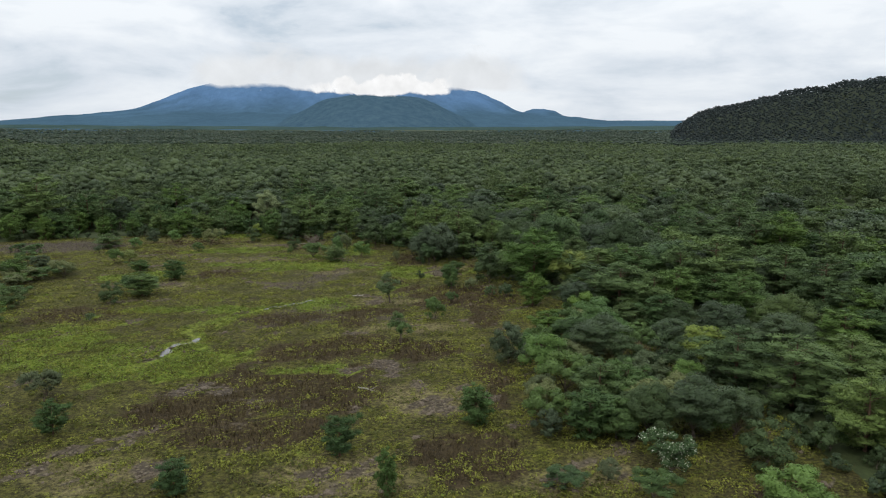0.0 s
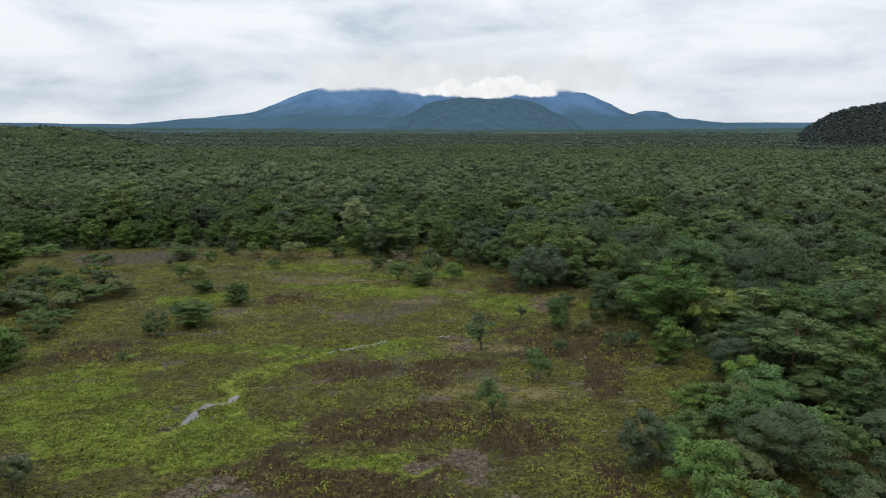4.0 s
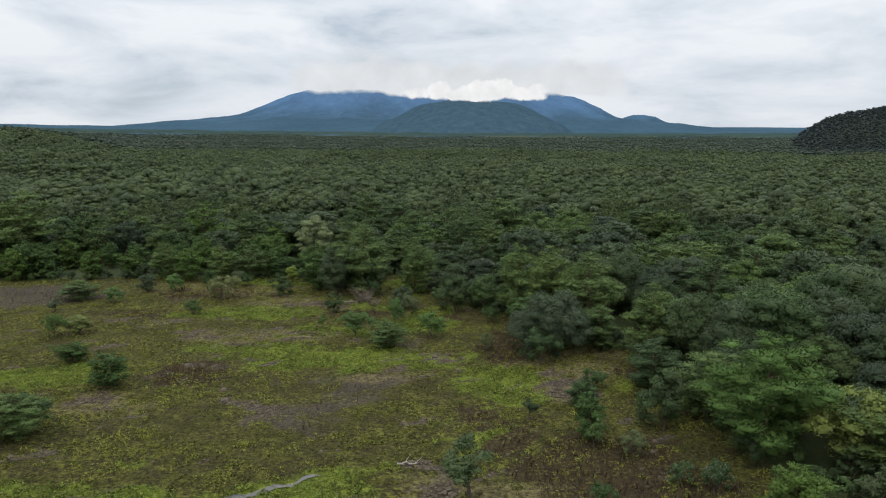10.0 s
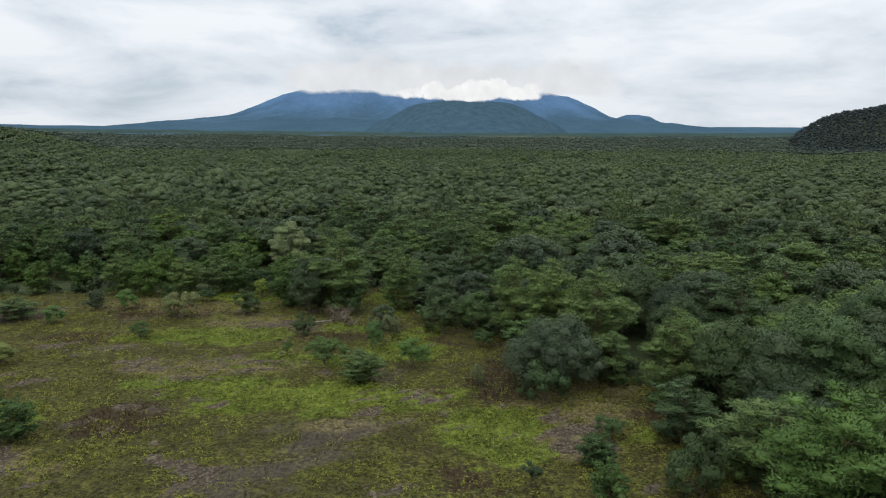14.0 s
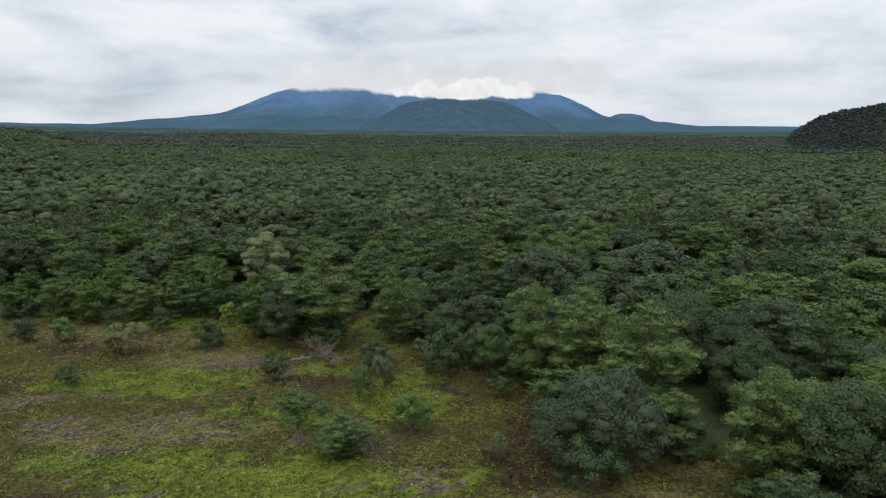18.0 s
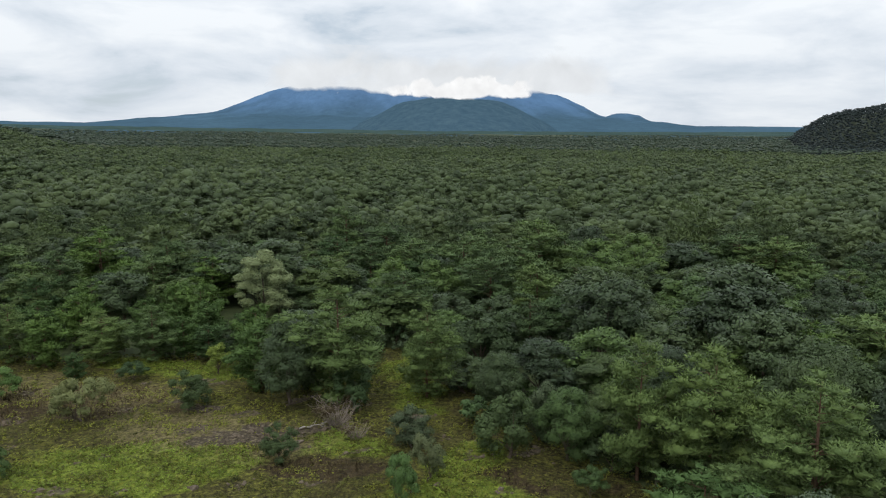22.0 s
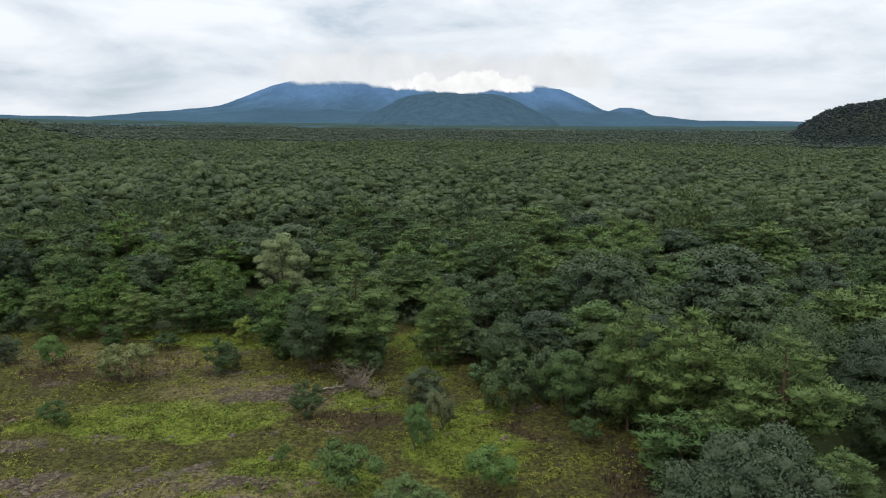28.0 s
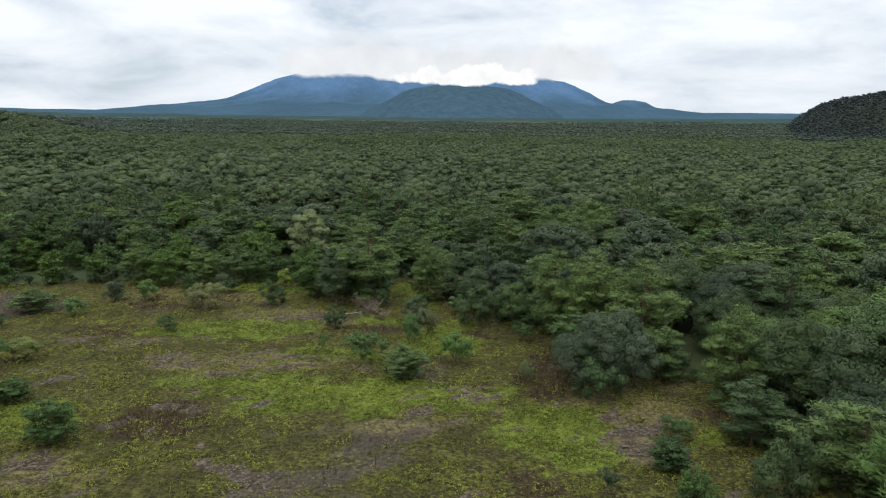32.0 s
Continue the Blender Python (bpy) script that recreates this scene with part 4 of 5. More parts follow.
# ---------------------------------------------------------------- the marsh's own trees and shrubs: x, y, height, width
rng = np.random.RandomState(3)
NEAR_SHRUBS = "-1.1,97,3.5,3.2 -39.5,65.7,3.2,3.9 -52.6,107.4,3.4,4 -50.8,113.5,3.8,5.7 10.9,73.2,5.1,5.6 7.5,77.1,4.7,5.2 15.8,87.5,4.1,5.9 9.5,65.4,2.7,3.6 25.7,52.1,3.6,5.2 15.2,46.6,2.4,3.6 23.8,45,3.3,5.9 9.1,57.1,2.6,2.9 9.1,48.5,1.5,3.8 12.5,49.5,1.6,2.1 33.2,103.4,2.5,6 12,82,3.5,4.5"
LEFT_SHRUBS = "-92.5,155.4,2.6,5.1 -71.9,129.1,3.2,5.3 -66.4,104.4,3.1,4.3 -68.6,143.3,3.5,3.3 -73.3,163.6,2.7,3.9 -72.7,173.1,3.2,4 -56.1,157.8,2.5,2.8 -56.4,169.3,4.1,5.6 -47.7,173,3.9,4.8 -57.6,180.5,2.2,3.8 -67.7,173.2,3.3,4 -80,137,2.8,5 -86,142,3,5 -74,118,2.6,4.5 -90,130,3.2,6"
MID_SHRUBS = "2.7,133.3,2.5,3.3 4.8,116.9,2.3,2.6 8.3,123,5.5,5.5 1.3,107.6,2,2.1 -1.9,103.4,2.1,2.6 20,108,3.7,4 -2.9,141,4.8,5.6 -10,145.7,2.4,2 -35.5,163.8,3,3.6 -28.3,150.2,3.7,5.2 -17.7,151,3.6,4.4 -24.9,167.5,3.6,4.6 -31.8,175.1,4.6,4.8 -22.8,161.6,3.6,3.1 -16.4,166.4,5.6,6.2 -10.3,160.6,2.5,3 -24.3,157.7,4,3 -13,171,5,5"
YOUNG_PINES = "1.3,119.9,4,3.2 -8.4,53.5,3.2,3.2 -19.6,47.4,2.4,2.7 3,59.9,3.6,3.6 -34.1,57.7,2.9,3 -49.4,125.9,3.5,4 -4,47,3.5,1.8 -77.2,123.8,4.2,5.1 1.2,127.9,2.4,3.4 13.9,105.8,4.8,4.7 -59,133.5,2.3,4 -64,179.7,2.8,2.5 -70,183.5,5.8,5.3 -55.9,188.7,5,4.8 -52.7,188.7,4,4.1"
SLIM_TREES = "-8.4,107.5,4.9,4.2 -5.4,85.5,4,3.6 -4.2,123.4,2.4,1.8 1.5,117.8,2.9,2.2 -78,156.3,2.1,2.3 -33.9,152.8,2.4,1.6"
BIG_PINES = "14.8,62.8,5,5.9 34.9,54.4,6.4,6.6 30.1,68.9,6.5,7.6 33.7,64.2,6.8,9.3 40.9,67.3,6,8.6 -49.8,112.7,3.9,6.1 -80,164.9,3.3,6 -23,145.5,3.6,5 -34,177.5,11.3,10 -25.1,179.5,9.6,6.4 -6.4,163.9,11,6.4 -1.5,162,11,8.6 3.6,156.5,11,9 10.1,142.4,9.5,6.4 -75.2,184.5,6.8,5.6 -64.2,185.5,6.1,5.9 -58.9,187,6.5,6"
BIG_BROADS = "18.2,78.2,5.4,7.2 19.5,99.2,5.1,5.8 15,57.1,3.6,4.2 17.9,57.6,4.9,5.2 21.8,57.3,5.4,6 25.3,57.4,4.4,4.6 13,148,8,8.4 14.6,141,9.6,8 -38.5,176,8.3,7.2 -17.8,176,6.3,5 -11.6,166.7,6.1,5 -1.5,162.6,7.7,5.2 7.9,166.6,10,7 17.6,137,9.6,7.6"


def scatter(x0, x1, y0, y1, step, seed, jitter=0.42):
    r = np.random.RandomState(seed)
    X, Y = np.meshgrid(np.arange(x0, x1, step), np.arange(y0, y1, step))
    X = X + (np.arange(len(X))[:, None] % 2) * step / 2
    return (X + r.uniform(-jitter, jitter, X.shape) * step).ravel(), (Y + r.uniform(-jitter, jitter, Y.shape) * step).ravel()


def set_out(text, kinds, label, group):
    for i, item in enumerate(text.split()):
        x, y, h, w = map(float, item.split(","))
        size = "low" if h < 2.7 else "tall" if h > 6 else "broad" if w > 1.25 * h else "upright"
        near = "by the water rill" if rill_gap(np.array([x]), np.array([y]))[0] < 6 else "at the forest edge" if edge_gap(np.array([x]), np.array([y]))[0] < 4 else "in the open marsh"
        place(kinds[i % len(kinds)], x, y, h, w, rng, f"{size} {label} {near}", group)


set_out(NEAR_SHRUBS, SHRUBS, "rounded shrub, dull green leaves", "marsh shrubs")
set_out(LEFT_SHRUBS, SHRUBS, "rounded shrub, dull green leaves", "marsh shrubs")
set_out(MID_SHRUBS, SHRUBS, "rounded shrub, dull green leaves", "marsh shrubs")
set_out(YOUNG_PINES, YOUNGS, "bushy young pine, fresh green needles", "young pines")
set_out("-86.4,112.4,10.6,12 -91,117,9,10 -104,140,8.5,11 -101,122,9,11", PINES, "pine, layered pads of green needles", "marsh-edge pines")
set_out("-61.7,91,4.4,5.4 -40.7,56.1,5.3,4.2", YOUNGS, "bushy young pine, fresh green needles", "young pines")
set_out("-91,136.5,3.8,5.2 -80,115.8,3.6,8 -79.7,105.4,2.2,9 -74.5,126.1,2.6,6.5 -73.3,131.7,2.2,5.5 -84.2,133,2.2,4.4 -98.1,159.3,2.1,4 -76.3,122.8,2.9,5.6 -85,122,3,7 -70,112,2,5 -114,165,2.8,7", SHRUBS, "rounded shrub, dull green leaves", "marsh shrubs")
set_out(SLIM_TREES, SLIM, "slender small tree, thin stem", "marsh saplings")
set_out(BIG_PINES, EDGE_PINES[:2], "pine, layered pads of green needles", "marsh-edge pines")
set_out(BIG_BROADS, BROADS, "broadleaf tree, dense rounded crown", "marsh-edge trees")
GREY_TREE = stock("broadleaf_tree", broadleaf(64, 8.4, 11.4, 30000, 0.165, 0.02, 90, majors=11), BARK, GREY_LEAF, "wide grey-green broadleaf tree, low spreading crown", "tree", 8.4, 11.4)
set_out("-1.8,146,8.4,11.4", [GREY_TREE], "grey-green broadleaf tree, low spreading crown", "marsh-edge trees")
set_out("15.6,118.1,10.6,9.4", [EDGE_PINES[2]], "bright green pine, broad layered pads", "marsh-edge pines")
set_out("29.3,76.1,5.3,5.8 21.9,116.6,7.4,7.6 -66.4,145.3,2.7,4.2 -49.4,183.6,3.8,3.2", YELLOWS, "small tree, yellow-green leaves", "yellowing trees")
set_out("-50.4,96.6,1.2,1.8 17.7,50.4,3.2,5.4 10.4,111.7,2.4,2.9 7.6,112,1.9,2.4", [FLOWERING], "shrub, dotted with whitish flowers", "flowering shrubs")
set_out("-32.5,171.3,2.5,5.4 -30,168.5,1.6,3.6", [DEADWOOD], "half-dead brown twiggy shrub", "dry shrubs")
place(WILLOW, -52.0, 205.5, 10.6, 8.6, rng)

bx_, by_ = scatter(8, 31, 58, 103, 4.2, 77)
for x, y in zip(bx_, by_):
    lim = 8.5 if y < 75 else 9 + (y - 75) * 0.25
    if x < lim or rng.rand() < 0.2 or (25 < x and 82 < y < 104) or not in_marsh(np.array([x]), np.array([y]))[0]:
        continue
    h = rng.uniform(2.6, 4.8)
    place((SHRUBS + [SHRUBS[4], SHRUBS[1]] + YOUNGS[:1])[rng.randint(9)], x, y, h, h * rng.uniform(1.1, 1.5), rng, "leafy green shrub in the dense scrub belt", "scrub belt")

bx_, by_ = scatter(-112, -62, 98, 142, 5.6, 79)
for x, y in zip(bx_, by_):
    if rng.rand() < 0.35 or x > -62 - 0.5 * (y - 98) or x < -75 - 0.75 * (y - 98):
        continue
    h = rng.uniform(1.3, 3.3)
    place(SHRUBS[rng.randint(6)], x, y, h, h * rng.uniform(1.2, 1.7), rng, "leafy green shrub in a loose thicket", "marsh thicket")

SET = [tuple(map(float, i.split(","))) for t in (NEAR_SHRUBS, MID_SHRUBS, BIG_PINES, BIG_BROADS, "-1.8,146,8,12 15.6,118.1,10.6,9.4 21.9,116.6,7.4,9 29.3,76.1,5.3,5.8 -49.4,183.6,3.8,9 -52,203,10,16") for i in t.split()]
SX, SY, SW = (np.array([s[j] for s in SET]) for j in (0, 1, 3))

# ---------------------------------------------------------------- the forest
def in_view(x, y, margin=3):
    az = np.degrees(np.arctan2(x + 4, y + 6))
    return (az > -41.5 - margin) & (az < 35 + margin)


def woods_at(x, y):
    pond = np.hypot((x - 150) / 38, (y - 240) / 30) < 1
    return ~in_marsh(x, y) & ~pond


# stands of whole crowns on square plots, each stand built a few times over and set out on the plain
PLOT, WIDE = 30.0, 60.0


def plot_at(x, y):
    """The middle of the small plot round a place, and whether the stands cover it."""
    cx, cy = np.floor(x / PLOT) * PLOT + PLOT / 2, np.floor(y / PLOT) * PLOT + PLOT / 2
    wide_r = np.hypot(np.floor(x / WIDE) * WIDE + WIDE / 2, np.floor(y / WIDE) * WIDE + WIDE / 2)
    pond = np.hypot((cx - 150) / 38, (cy - 240) / 30) < 1.7
    return cx, cy, (np.hypot(cx, cy) > 285) & ~pond & ~in_marsh(cx, cy) & in_view(cx, cy, 2), wide_r > 480


tx, ty = scatter(-280, 300, 30, 320, 5.9, 21)
keep = woods_at(tx, ty) & in_view(tx, ty) & ~plot_at(tx, ty)[2]
keep &= np.array([np.all(np.hypot(SX - a, SY - b) > SW * 0.3 + 1.7) for a, b in zip(tx, ty)])
keep &= np.hypot(tx + 52, ty - 206) > 6
keep &= (np.hypot(tx + 51, ty - 199) > 5) & (np.hypot(tx + 49.4, ty - 184) > 4.5)
keep &= np.random.RandomState(12).rand(len(tx)) > np.where(ty > 105, 0.13, 0.22)
tx, ty = tx[keep], ty[keep]
gap_ = edge_gap(tx, ty)
from_path = np.hypot(tx + 8, np.maximum(ty - 100, 0)) + np.maximum(30 - ty, 0)
order = np.argsort(from_path)
MID_P, MID_B, MID_Y = [], [], []
SINGLE, singles = 560, 0
for i in order:
    x, y, g = tx[i], ty[i], gap_[i]
    near_row = singles < 115
    taste = float(fbm(np.array([x / 26]), np.array([y / 26]))[0]) + rng.uniform(-0.4, 0.4)
    tall = min(0.88, 0.48 + 0.032 * g) * (0.66 if y < 80 else 0.85 if y < 120 else 1.0)
    big = (rng.uniform(0.75, 1.0) + (0.3 if rng.rand() < 0.15 else 0)) * (1 + 0.35 * float(fbm(np.array([x / 22 + 4]), np.array([y / 16 + 9]))[0]))
    singles += 1
    if x < -40 and g < 14:
        tall = 1.0
        h = rng.uniform(4.5, 7.2)
        w = h * rng.uniform(0.8, 1.0)
        kinds, pile, lab = (YOUNGS, MID_Y, "young pine of the dense forest margin")
    elif taste > 0.12:
        h, w = rng.uniform(9.0, 12.5) * max(tall, 0.42) * big, rng.uniform(7.0, 9.6) * big
        kinds, pile, lab = (PINES if near_row else LOW_PINES, MID_P, "forest pine with layered dark green needle pads")
    else:
        h, w = rng.uniform(8.0, 11.0) * tall * big, rng.uniform(7.8, 11.0) * big
        kinds, pile, lab = (BROADS if near_row else LOW_BROADS, MID_B, "forest broadleaf tree with a rounded green crown")
    w *= min(1.0, 0.58 + 0.48 * tall)
    if h < 5.2 and pile is MID_P:
        kinds = YOUNGS
    if singles <= SINGLE:
        place(kinds[rng.randint(len(kinds))], x, y, h, w, rng, lab, "forest trees")
    else:
        pile.append((x, y, h, w))


LOW_BUSH = [stock("shrub", broadleaf(110 + i, 2.4, 3.4, 2600, 0.17, 0.0, 22, level=1, majors=4), BARK, m, "low leafy bush under the trees", "shrub", 2.4, 3.4)
            for i, m in enumerate((SHRUB_LEAF, BROAD, LIGHT_LEAF))]
ux, uy = scatter(-130, 60, 44, 200, 3.3, 88)
ok_ = woods_at(ux, uy) & in_view(ux, uy) & (edge_gap(ux, uy) < 7.5) & (np.hypot(ux + 49.4, uy - 182) > 6)
for x, y in zip(ux[ok_], uy[ok_]):
    h = rng.uniform(1.2, 2.9)
    place(LOW_BUSH[rng.randint(3)], x, y, h, h * rng.uniform(1.2, 1.8), rng, "low leafy bush under the forest's edge", "undergrowth")


def grove(name, rows, shapes, mat, label, seed, z=None):
    """Woods behind the single trees: whole crowns with their stems, turned and scaled, in one mesh."""
    r = np.random.RandomState(seed)
    rows = np.array(rows)
    z = ground_z(rows[:, 0], rows[:, 1]) if z is None else z
    V, F, T, NN, o = [], [], [], [], 0
    kind = r.randint(0, len(shapes), len(rows))
    for k_, (v, f, vn, h0, w0) in enumerate(shapes):
        m = np.where(kind == k_)[0]
        if not len(m):
            continue
        a = r.uniform(0, 6.283, len(m))
        ca, sa = np.cos(a)[:, None], np.sin(a)[:, None]
        sw, sh = (rows[m, 3] / w0)[:, None], (rows[m, 2] / h0)[:, None]
        X = (v[None, :, 0] * ca - v[None, :, 1] * sa) * sw + rows[m, 0][:, None]
        Y = (v[None, :, 0] * sa + v[None, :, 1] * ca) * sw + rows[m, 1][:, None]
        Z = v[None, :, 2] * sh + z[m][:, None]
        V.append(np.stack([X, Y, Z], 2).reshape(-1, 3))
        for fa in f if isinstance(f, list) else [f]:
            F.append((fa[None] + (np.arange(len(m)) * len(v))[:, None, None]).reshape(-1, fa.shape[1]) + o)
        T.append(np.repeat(r.rand(len(m)), len(v)))
        NN.append(np.stack([vn[None, :, 0] * ca - vn[None, :, 1] * sa, vn[None, :, 0] * sa + vn[None, :, 1] * ca, vn[None, :, 2] + 0 * ca], 2).reshape(-1, 3))
        o += len(m) * len(v)
    t = np.concatenate(T)
    ob = mesh_object(name, np.concatenate(V), F, mat, None, "", False, np.stack([t, t, t, np.ones(len(t))], 1), np.concatenate(NN))
    return tagged(ob, label, "forest", "", "stuff")


def canopy_material(name, a, b, c):
    """Woods seen from afar: tree to tree from one green to another."""
    k = Mat(name)
    att = k.node("ShaderNodeAttribute")
    att.attribute_name = "cover"
    isl = k.node("ShaderNodeNewGeometry").outputs["Random Per Island"]
    pos = k.node("ShaderNodeNewGeometry").outputs["Position"]
    stand = k.span(k.noise(0.02, 5.0, 0.62, pos), 0.38, 0.62)
    col = k.mix(att.outputs["Fac"], a, b)
    col = k.mix(k.math("MULTIPLY", stand, 0.4), col, c)
    speck = k.span(k.noise(0.5, 4.0, 0.6, pos), 0.35, 0.65, 0.84, 1.16)
    col = k.node("ShaderNodeHueSaturation", {"Value": k.math("MULTIPLY", speck, k.span(isl, 0, 1, 0.92, 1.08)), "Color": col}).outputs[0]
    bump = k.node("ShaderNodeBump", {"Strength": 0.7, "Distance": 0.3, "Height": k.noise(1.8, 4.0, 0.7, pos)})
    bs = k.node("ShaderNodeBsdfPrincipled", {"Base Color": col, "Roughness": 0.6, "Specular IOR Level": 0.2, "Normal": bump.outputs[0]})
    tr = k.node("ShaderNodeBsdfTranslucent", {"Color": col})
    mx = k.node("ShaderNodeMixShader", {0: 0.32, 1: bs.outputs[0], 2: tr.outputs[0]})
    k.t.links.new(mx.outputs[0], k.out.inputs[0])
    return k.m


WOODS = canopy_material("far_woods", (0.0500, 0.0720, 0.0340), (0.1060, 0.1420, 0.0520), (0.0660, 0.0920, 0.0420))
# farthest and hill woods carry the bluish haze of distance in their greens
FAR_WOODS = canopy_material("hazy_farthest_woods", (0.0420, 0.0620, 0.0420), (0.0660, 0.0900, 0.0540), (0.0480, 0.0700, 0.0520))
HILL_WOODS = canopy_material("hazy_hill_woods", (0.018, 0.028, 0.028), (0.040, 0.054, 0.048), (0.022, 0.033, 0.036))
r_ = np.random.RandomState(5)


def far_crown(seed, h, w, count, leaves, size, flat, majors=4):
    """A far crown: a few clumps over its great lobes, under a coat of leaf sprays."""
    r = np.random.RandomState(seed)
    centres, rad, _ = crown_clumps(r, h, h * 0.12, w, count, majors, (0.24, 0.38))
    middle = np.array([0, 0, h * 0.4])
    lobes = lobes_mesh(r, centres, rad * 0.74, 1, flat, 0.26, middle)
    if not leaves:
        return None, lobes
    return None, merge(lobes, clump_leaves(r, centres, rad, flat, leaves, size, 0.6, middle, False, 0.85, 0.6))


def shapes_of(fn, seeds, h, w, *args):
    return [(*fn(q, h, w, *args)[1], h, w) for q in seeds]


MID_PINE = shapes_of(pine, (201, 202, 203), 10.0, 7.5, 1300, 0.7, 0.15, 6, 0.22, 0.15, 0.35, 0)
MID_BROAD = shapes_of(broadleaf, (211, 212, 213), 9.5, 8.0, 900, 0.58, 0.06, 24, 6, 1, 5)
MID_YOUNG = shapes_of(pine, (221, 222), 6.0, 5.0, 600, 0.7, 0.06, 6, 0.4, 0.6, 0.35, 0)
PINE_WOODS = canopy_material("pine_woods", (0.0460, 0.0680, 0.0310), (0.0990, 0.1360, 0.0460), (0.0620, 0.0880, 0.0400))
grove("pine_grove", MID_P, MID_PINE, PINE_WOODS, "stand of dark layered pines in the forest", 51)
grove("broadleaf_grove", MID_B, MID_BROAD, WOODS, "stand of rounded broadleaf trees in the forest", 52)
if MID_Y:
    grove("young_pine_grove", MID_Y, MID_YOUNG, PINE_WOODS, "thicket of young pines at the marsh's far edge", 53)
bx2, by2 = scatter(32, 150, -60, 58, 7.5, 28)
kb = ~in_view(bx2, by2, 3) & (bx2 > 34)
bx3, by3 = scatter(-330, -128, -20, 170, 8.5, 29)
kb3 = ~in_marsh(bx3, by3) & ~in_view(bx3, by3, 3)
side = np.concatenate([np.stack([bx2[kb], by2[kb]], 1), np.stack([bx3[kb3], by3[kb3]], 1)])
side_rows = np.concatenate([side, r_.uniform(6, 9.5, (len(side), 1)), r_.uniform(7, 10, (len(side), 1))], 1)
grove("broadleaf_grove", side_rows, shapes_of(far_crown, (281, 282, 283), 9.5, 8.0, 8, 90, 1.2, 0.85), WOODS, "mixed forest beside the marsh", 56)
FAR_PINE = shapes_of(far_crown, (231, 232, 233), 10.0, 8.0, 22, 620, 0.5, 0.6, 6)
FAR_BROAD = shapes_of(far_crown, (241, 242, 243), 9.5, 8.0, 24, 620, 0.46, 0.85, 6)
WIDE_PINE = shapes_of(far_crown, (251, 252, 253), 10.0, 9.0, 10, 130, 0.8, 0.6, 5)
WIDE_BROAD = shapes_of(far_crown, (254, 255, 256), 10.0, 9.0, 10, 130, 0.8, 0.85, 5)


def stand(side, step, pines, broads, share, seed, parent):
    """One square stand of trees, pines to the given share."""
    r = np.random.RandomState(seed)
    X, Y = scatter(-side / 2 + step / 2, side / 2, -side / 2 + step / 2, side / 2, step, seed)
    size = r.uniform(0.78 if side < 40 else 0.88, 1.04, len(X)) + 0.22 * (r.rand(len(X)) < 0.16)
    rows = np.stack([X, Y, r.uniform(8.2, 11.8, len(X)) * size, r.uniform(9.6, 12.4, len(X)) * size], 1)
    pick = pines * max(1, round(4 * share)) + broads * max(1, round(4 * (1 - share)))
    ob = grove("tree_stand", rows, pick, PINE_WOODS if share > 0.5 else WOODS, "", seed, np.zeros(len(X)))
    for key in ("label", "category", "kind"):
        if key in ob:
            del ob[key]
    ob.parent = parent
    return ob


far_forest = tagged(new("forest_canopy"), "wide mixed forest of pines and broadleaf trees over the plain", "forest", "", "stuff")
STANDS = {}
for wide, side, step, pines, broads in ((False, PLOT, 6.8, FAR_PINE, FAR_BROAD), (True, WIDE, 6.9, WIDE_PINE, WIDE_BROAD)):
    for mix in range(3):
        STANDS[wide, mix] = [[stand(side, step, pines, broads, (0.8, 0.5, 0.2)[mix], 400 + 20 * wide + 5 * mix + i, far_forest), False] for i in range(3)]
done = set()
px_, py_ = np.meshgrid(np.arange(-855, 760, PLOT), np.arange(60, 1050, PLOT))
for x, y, here, wide in zip(px_.ravel(), py_.ravel(), plot_at(px_, py_)[2].ravel(), plot_at(px_, py_)[3].ravel()):
    side = WIDE if wide else PLOT
    cx, cy = math.floor(x / side) * side + side / 2, math.floor(y / side) * side + side / 2
    if not here or (cx, cy) in done or math.hypot(cx, cy) > 1030:
        continue
    done.add((cx, cy))
    z0, zx, zy = (float(ground_z(np.array([a]), np.array([b]))[0]) for a, b in ((cx, cy), (cx + side / 2, cy), (cx, cy + side / 2)))
    taste = float(fbm(np.array([cx / 90]), np.array([cy / 90]))[0]) + r_.uniform(-0.15, 0.15)
    lift = 1 + 0.4 * float(fbm(np.array([cx / 70 + 4]), np.array([cy / 50 + 9]))[0])
    m = pose(cx, cy, z0, math.degrees((zy - z0) / side * 2), -math.degrees((zx - z0) / side * 2)) @ pose(0, 0, 0, 0, 0, 90 * r_.randint(4)) @ Matrix.Diagonal((1, 1, lift, 1))
    slot = STANDS[bool(wide), 0 if taste > 0.08 else 1 if taste > -0.12 else 2][r_.randint(3)]
    ob = slot[0] if not slot[1] else new("tree_stand", slot[0].data)
    ob.parent = far_forest
    slot[1] = True
    ob.matrix_basis = m
fx3, fy3 = scatter(-1450, 1250, 600, 2010, 14.5, 24)
rr = np.hypot(fx3, fy3)
k3 = (rr >= 995) & (rr < 2000) & in_view(fx3, fy3, 1)
fx3, fy3 = fx3[k3], fy3[k3]
rise3 = 1 + 0.4 * fbm(fx3 / 110 + 4, fy3 / 80 + 9)
rows3 = np.stack([fx3, fy3, r_.uniform(11, 13.5, len(fx3)) * rise3, r_.uniform(18, 24, len(fx3))], 1)
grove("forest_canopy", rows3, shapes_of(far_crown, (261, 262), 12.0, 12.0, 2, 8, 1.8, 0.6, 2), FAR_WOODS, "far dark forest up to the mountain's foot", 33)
hx, hy = scatter(250, 1150, 700, 1450, 7.2, 25)
hr, ha = np.hypot(hx, hy), np.degrees(np.arctan2(hx, hy))
k4 = (hr > 1085) & (hr < 1490) & (ha > 18.0) & (ha < 41)
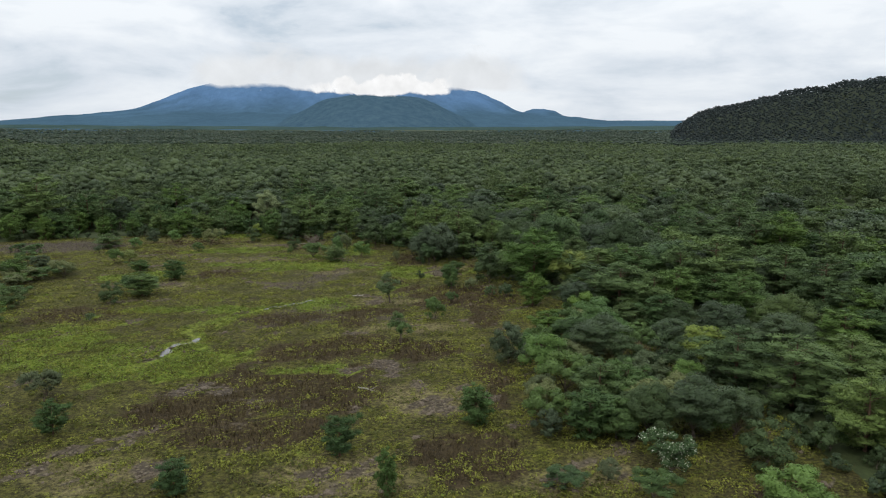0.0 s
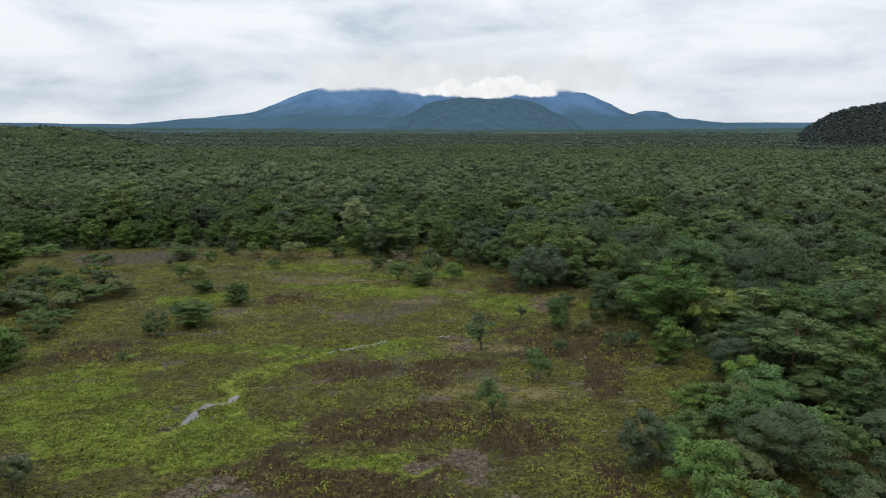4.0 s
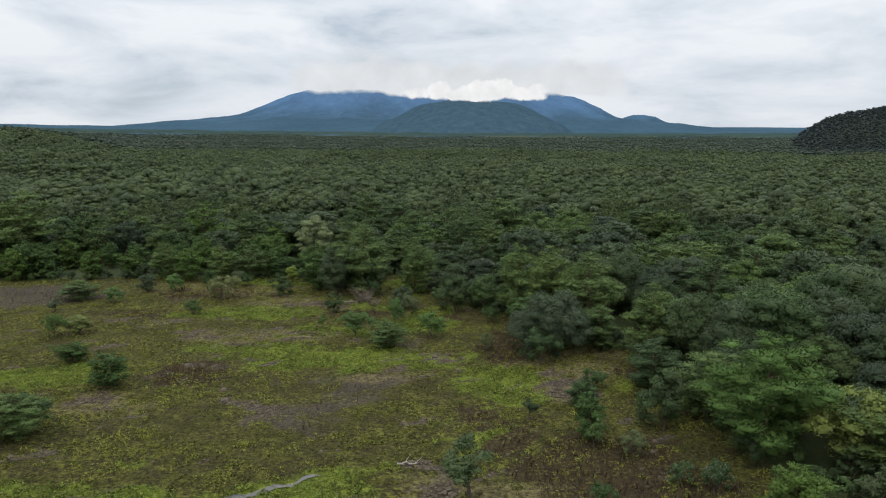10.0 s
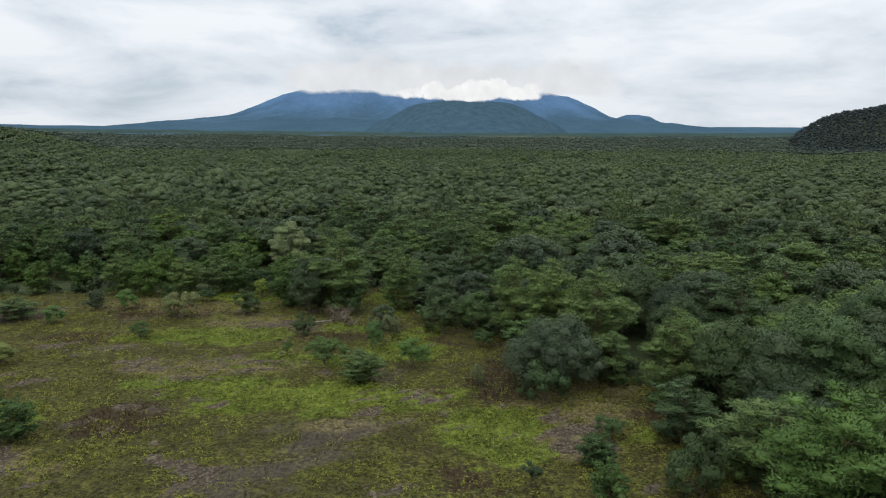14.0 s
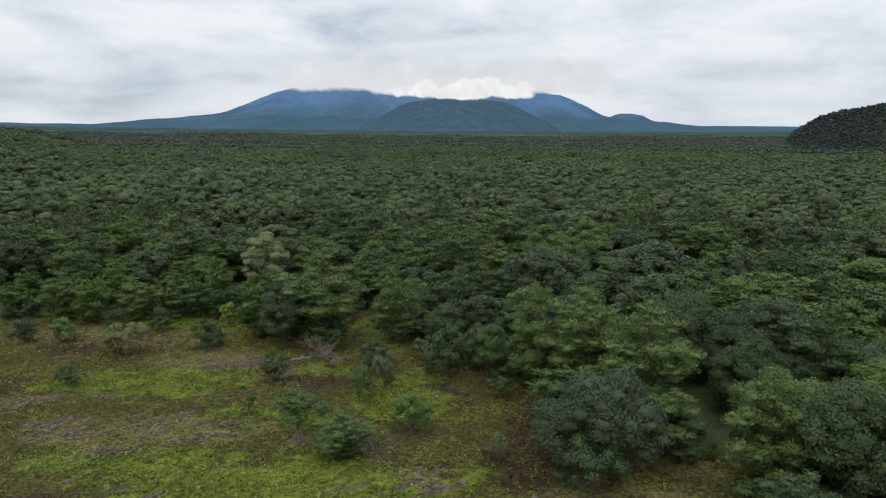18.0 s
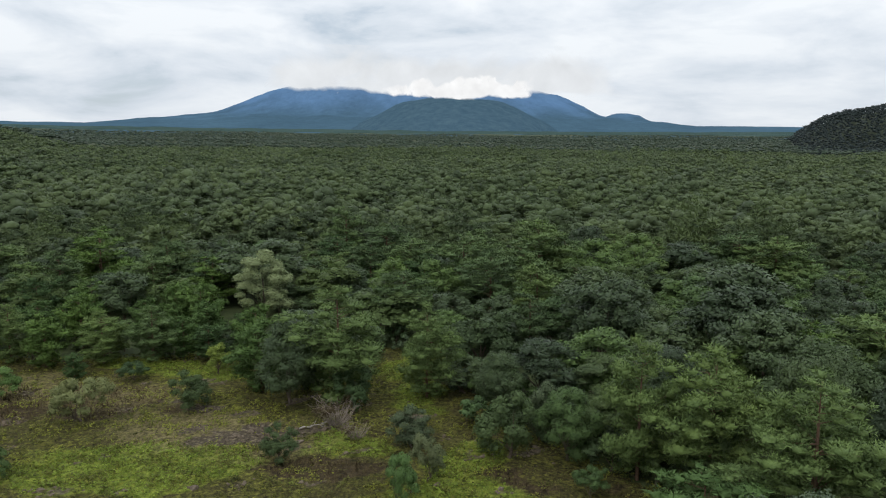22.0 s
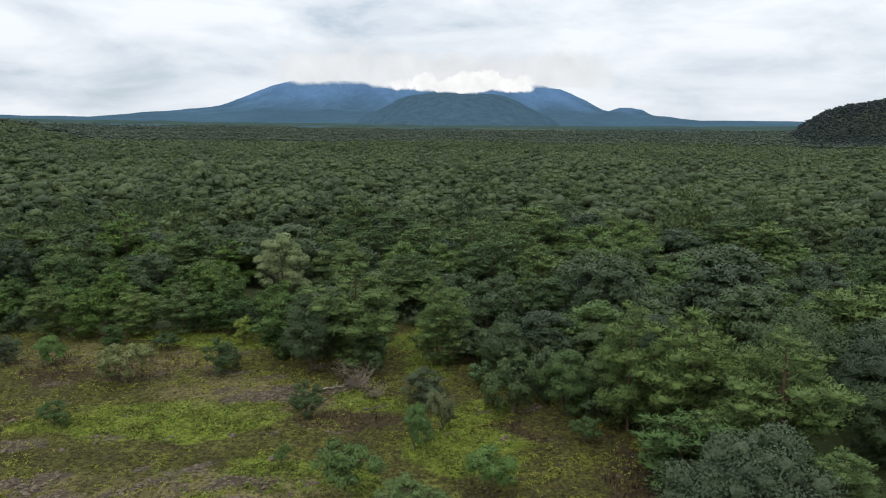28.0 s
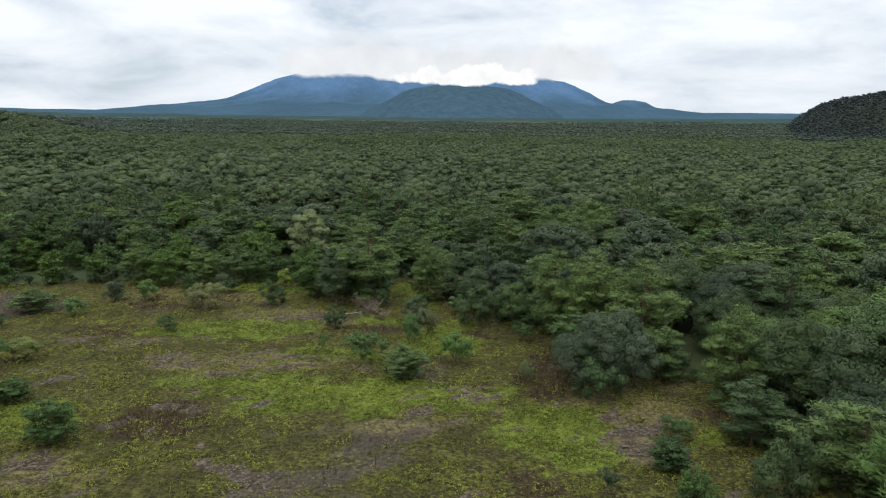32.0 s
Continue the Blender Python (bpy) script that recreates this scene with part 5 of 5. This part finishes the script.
hx, hy, hr, ha = hx[k4], hy[k4], hr[k4], ha[k4]
rows4 = np.stack([hx, hy, r_.uniform(9.5, 12.5, len(hx)), r_.uniform(13, 18, len(hx))], 1)
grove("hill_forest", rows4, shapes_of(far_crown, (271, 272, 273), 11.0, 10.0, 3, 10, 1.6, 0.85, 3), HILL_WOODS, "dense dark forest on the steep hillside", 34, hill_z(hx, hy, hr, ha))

# ---------------------------------------------------------------- marsh growth
def tufts(name, n, seed, weight, spread_w, height, leaves, size, mat, label, blade=False):
    """Low growth where its weight says so; each tuft a small dome of leaves or a few blades."""
    r = np.random.RandomState(seed)
    x, y = r.uniform(-108, 32, n * 9), 40 + 156 * r.rand(n * 9) ** 1.25
    ok = in_marsh(x, y) | (edge_gap(x, y) < 3)
    az = np.degrees(np.arctan2(x + 2, y + 4))
    ok &= (az > -43) & (az < 37)
    x, y = x[ok], y[ok]
    cov = cover(x, y)
    ok = r.rand(len(x)) < weight(x, y, *cov)
    ok &= rill_gap(x, y) > 0.3 + 0.5 * r.rand(len(x))
    x, y = x[ok][:n], y[ok][:n]
    idx = np.repeat(np.arange(len(x)), leaves)
    m = len(idx)
    big = (r.uniform(0.5, 1.15, len(x)) + 0.9 * (r.rand(len(x)) < 0.12))[idx]
    z = ground_z(x, y)[idx]
    tint = r.rand(len(x))[idx]
    if blade:
        off = r.normal(size=(m, 2)) * spread_w
        d = np.stack([r.normal(size=m) * 0.35, r.normal(size=m) * 0.35, np.ones(m)], 1)
        L = height * big * r.uniform(0.8, 1.3, m)
        c = np.stack([x[idx] + off[:, 0], y[idx] + off[:, 1], z + L * 0.42], 1)
        v, f, vn = leaf_faces(c, d, random_dirs(r, m), L, L * size, 0.1, np.tile([0.0, -0.25, 0.97], (m, 1)) + r.normal(size=(m, 3)) * 0.2)
    else:
        o = random_dirs(r, m)
        o[:, 2] = np.abs(o[:, 2])
        c = np.stack([x[idx], y[idx], z], 1) + o * np.stack([spread_w * big, spread_w * big, height * big], 1) * r.uniform(0.75, 1.1, (m, 1))
        nn = unit(o + np.array([0, 0, 0.5]) + r.normal(size=(m, 3)) * 0.3)
        d = np.cross(nn, random_dirs(r, m))
        L = size * r.uniform(0.6, 1.4, m) * np.sqrt(big)
        v, f, vn = leaf_faces(c, d, nn, L, L * 0.7, 0.15, unit(o + np.array([0, 0, 0.35])), 0.75)
    t = np.repeat(tint, 3)
    return tagged(mesh_object(name, v, f, mat, tint=np.stack([t, t, t, np.ones(len(t))], 1), normals=vn), label, "vegetation", "", "stuff")


tufts("herbs", 56000, 41, lambda x, y, g, ru, b, re, w: np.clip(0.25 + 0.4 * g - 0.7 * b - 0.4 * ru - 0.7 * re, 0, 1) * smooth(-0.25, 0.2, fbm(x / 1.6, y / 1.2)), 0.24, 0.22, 5, 0.17, HERB, "low olive-green marsh herbs")
tufts("lush_herbs", 30000, 42, lambda x, y, g, ru, b, re, w: np.clip(g * 1.2 - 0.35 - b, 0, 1), 0.24, 0.24, 6, 0.16, LUSH, "bright green leafy marsh herbs")
tufts("yellow_herbs", 34000, 43, lambda x, y, g, ru, b, re, w: np.clip(0.5 - 0.4 * re - 0.3 * b, 0, 1) * smooth(-0.02, 0.3, 0.7 * fbm(slant(x, y)[0] / 6 + 60, slant(x, y)[1] / 2 + 8) + 0.6 * fbm(x / 1.2, y / 1.2)), 0.26, 0.27, 7, 0.15, YELLOW_HERB, "clumps of yellow-green herbs in the marsh")
tufts("russet_grass", 36000, 44, lambda x, y, g, ru, b, re, w: np.clip(ru * 1.1 - 0.3 - 0.6 * b - 0.5 * g, 0, 1), 0.22, 0.26, 4, 0.2, RUSSET, "withered russet-brown marsh grass", True)
tufts("reeds", 12000, 45, lambda x, y, g, ru, b, re, w: np.clip(re * 1.1 - 0.15, 0, 1), 0.3, 0.5, 4, 0.08, REED, "thin dry greyish-purple reeds", True)


def clods(n, seed):
    """Dark peat clods and stones strewn over the bare ground."""
    r = np.random.RandomState(seed)
    x, y = r.uniform(-100, 31, n * 30), r.uniform(42, 190, n * 30)
    cov = cover(x, y)
    ok = (r.rand(len(x)) < cov[2] * 0.9) & (cov[4] < 0.3)
    x, y = x[ok][:n], y[ok][:n]
    c = np.stack([x, y, ground_z(x, y)], 1)
    v, f, vn = lobes_mesh(r, c, r.uniform(0.05, 0.2, len(x)) * (1 + (r.rand(len(x)) < 0.1)), 1, 0.7, 0.2)
    return tagged(mesh_object("peat_clods", v, f, CLOD), "dark peat clods and lava stones on bare mud", "clods", "", "stuff")


CLOD = plain_material("dark_peat", (0.048, 0.036, 0.025), (0.16, 0.128, 0.092), 4.0)
clods(4200, 61)


def fallen_branch(seed, length, x, y, turn):
    """A bleached limb with a few side twigs, lying on the ground."""
    r = np.random.RandomState(seed)
    spine = [(length * (i / 5 - 0.5), 0.12 * r.normal(), 0.07 + 0.05 * r.rand()) for i in range(6)]
    ob = tagged(new("fallen_branch"), "bleached fallen branch lying on the marsh ground", "branch", "fallen branches")
    mesh_object("limb", *tube(spine, [0.09, 0.08, 0.07, 0.055, 0.04, 0.02], 6), BLEACHED, ob)
    for i in range(1, 5):
        a = spine[i]
        e = (a[0] + 0.5 * r.rand() + 0.2, a[1] + r.choice((-1, 1)) * r.uniform(0.4, 0.9), a[2] + r.uniform(0, 0.5))
        mesh_object("twig", *tube([a, e], [0.035, 0.008], 4), BLEACHED, ob)
    z = float(ground_z(np.array([x]), np.array([y]))[0])
    ob.matrix_basis = pose(x, y, z, 0, 0, turn)


BLEACHED = plain_material("bleached_wood", (0.20, 0.18, 0.15), (0.42, 0.39, 0.34), 6.0)
for i, (x, y, n, turn) in enumerate(((-7.7, 68.8, 2.6, -35), (32.8, 98.5, 4.5, 20), (34.5, 101.0, 3.5, 55), (-34.6, 170.5, 2.4, 30), (-33.5, 172.0, 2.0, 75), (-14.0, 112.5, 1.8, 10))):
    fallen_branch(300 + i, n, x, y, turn)
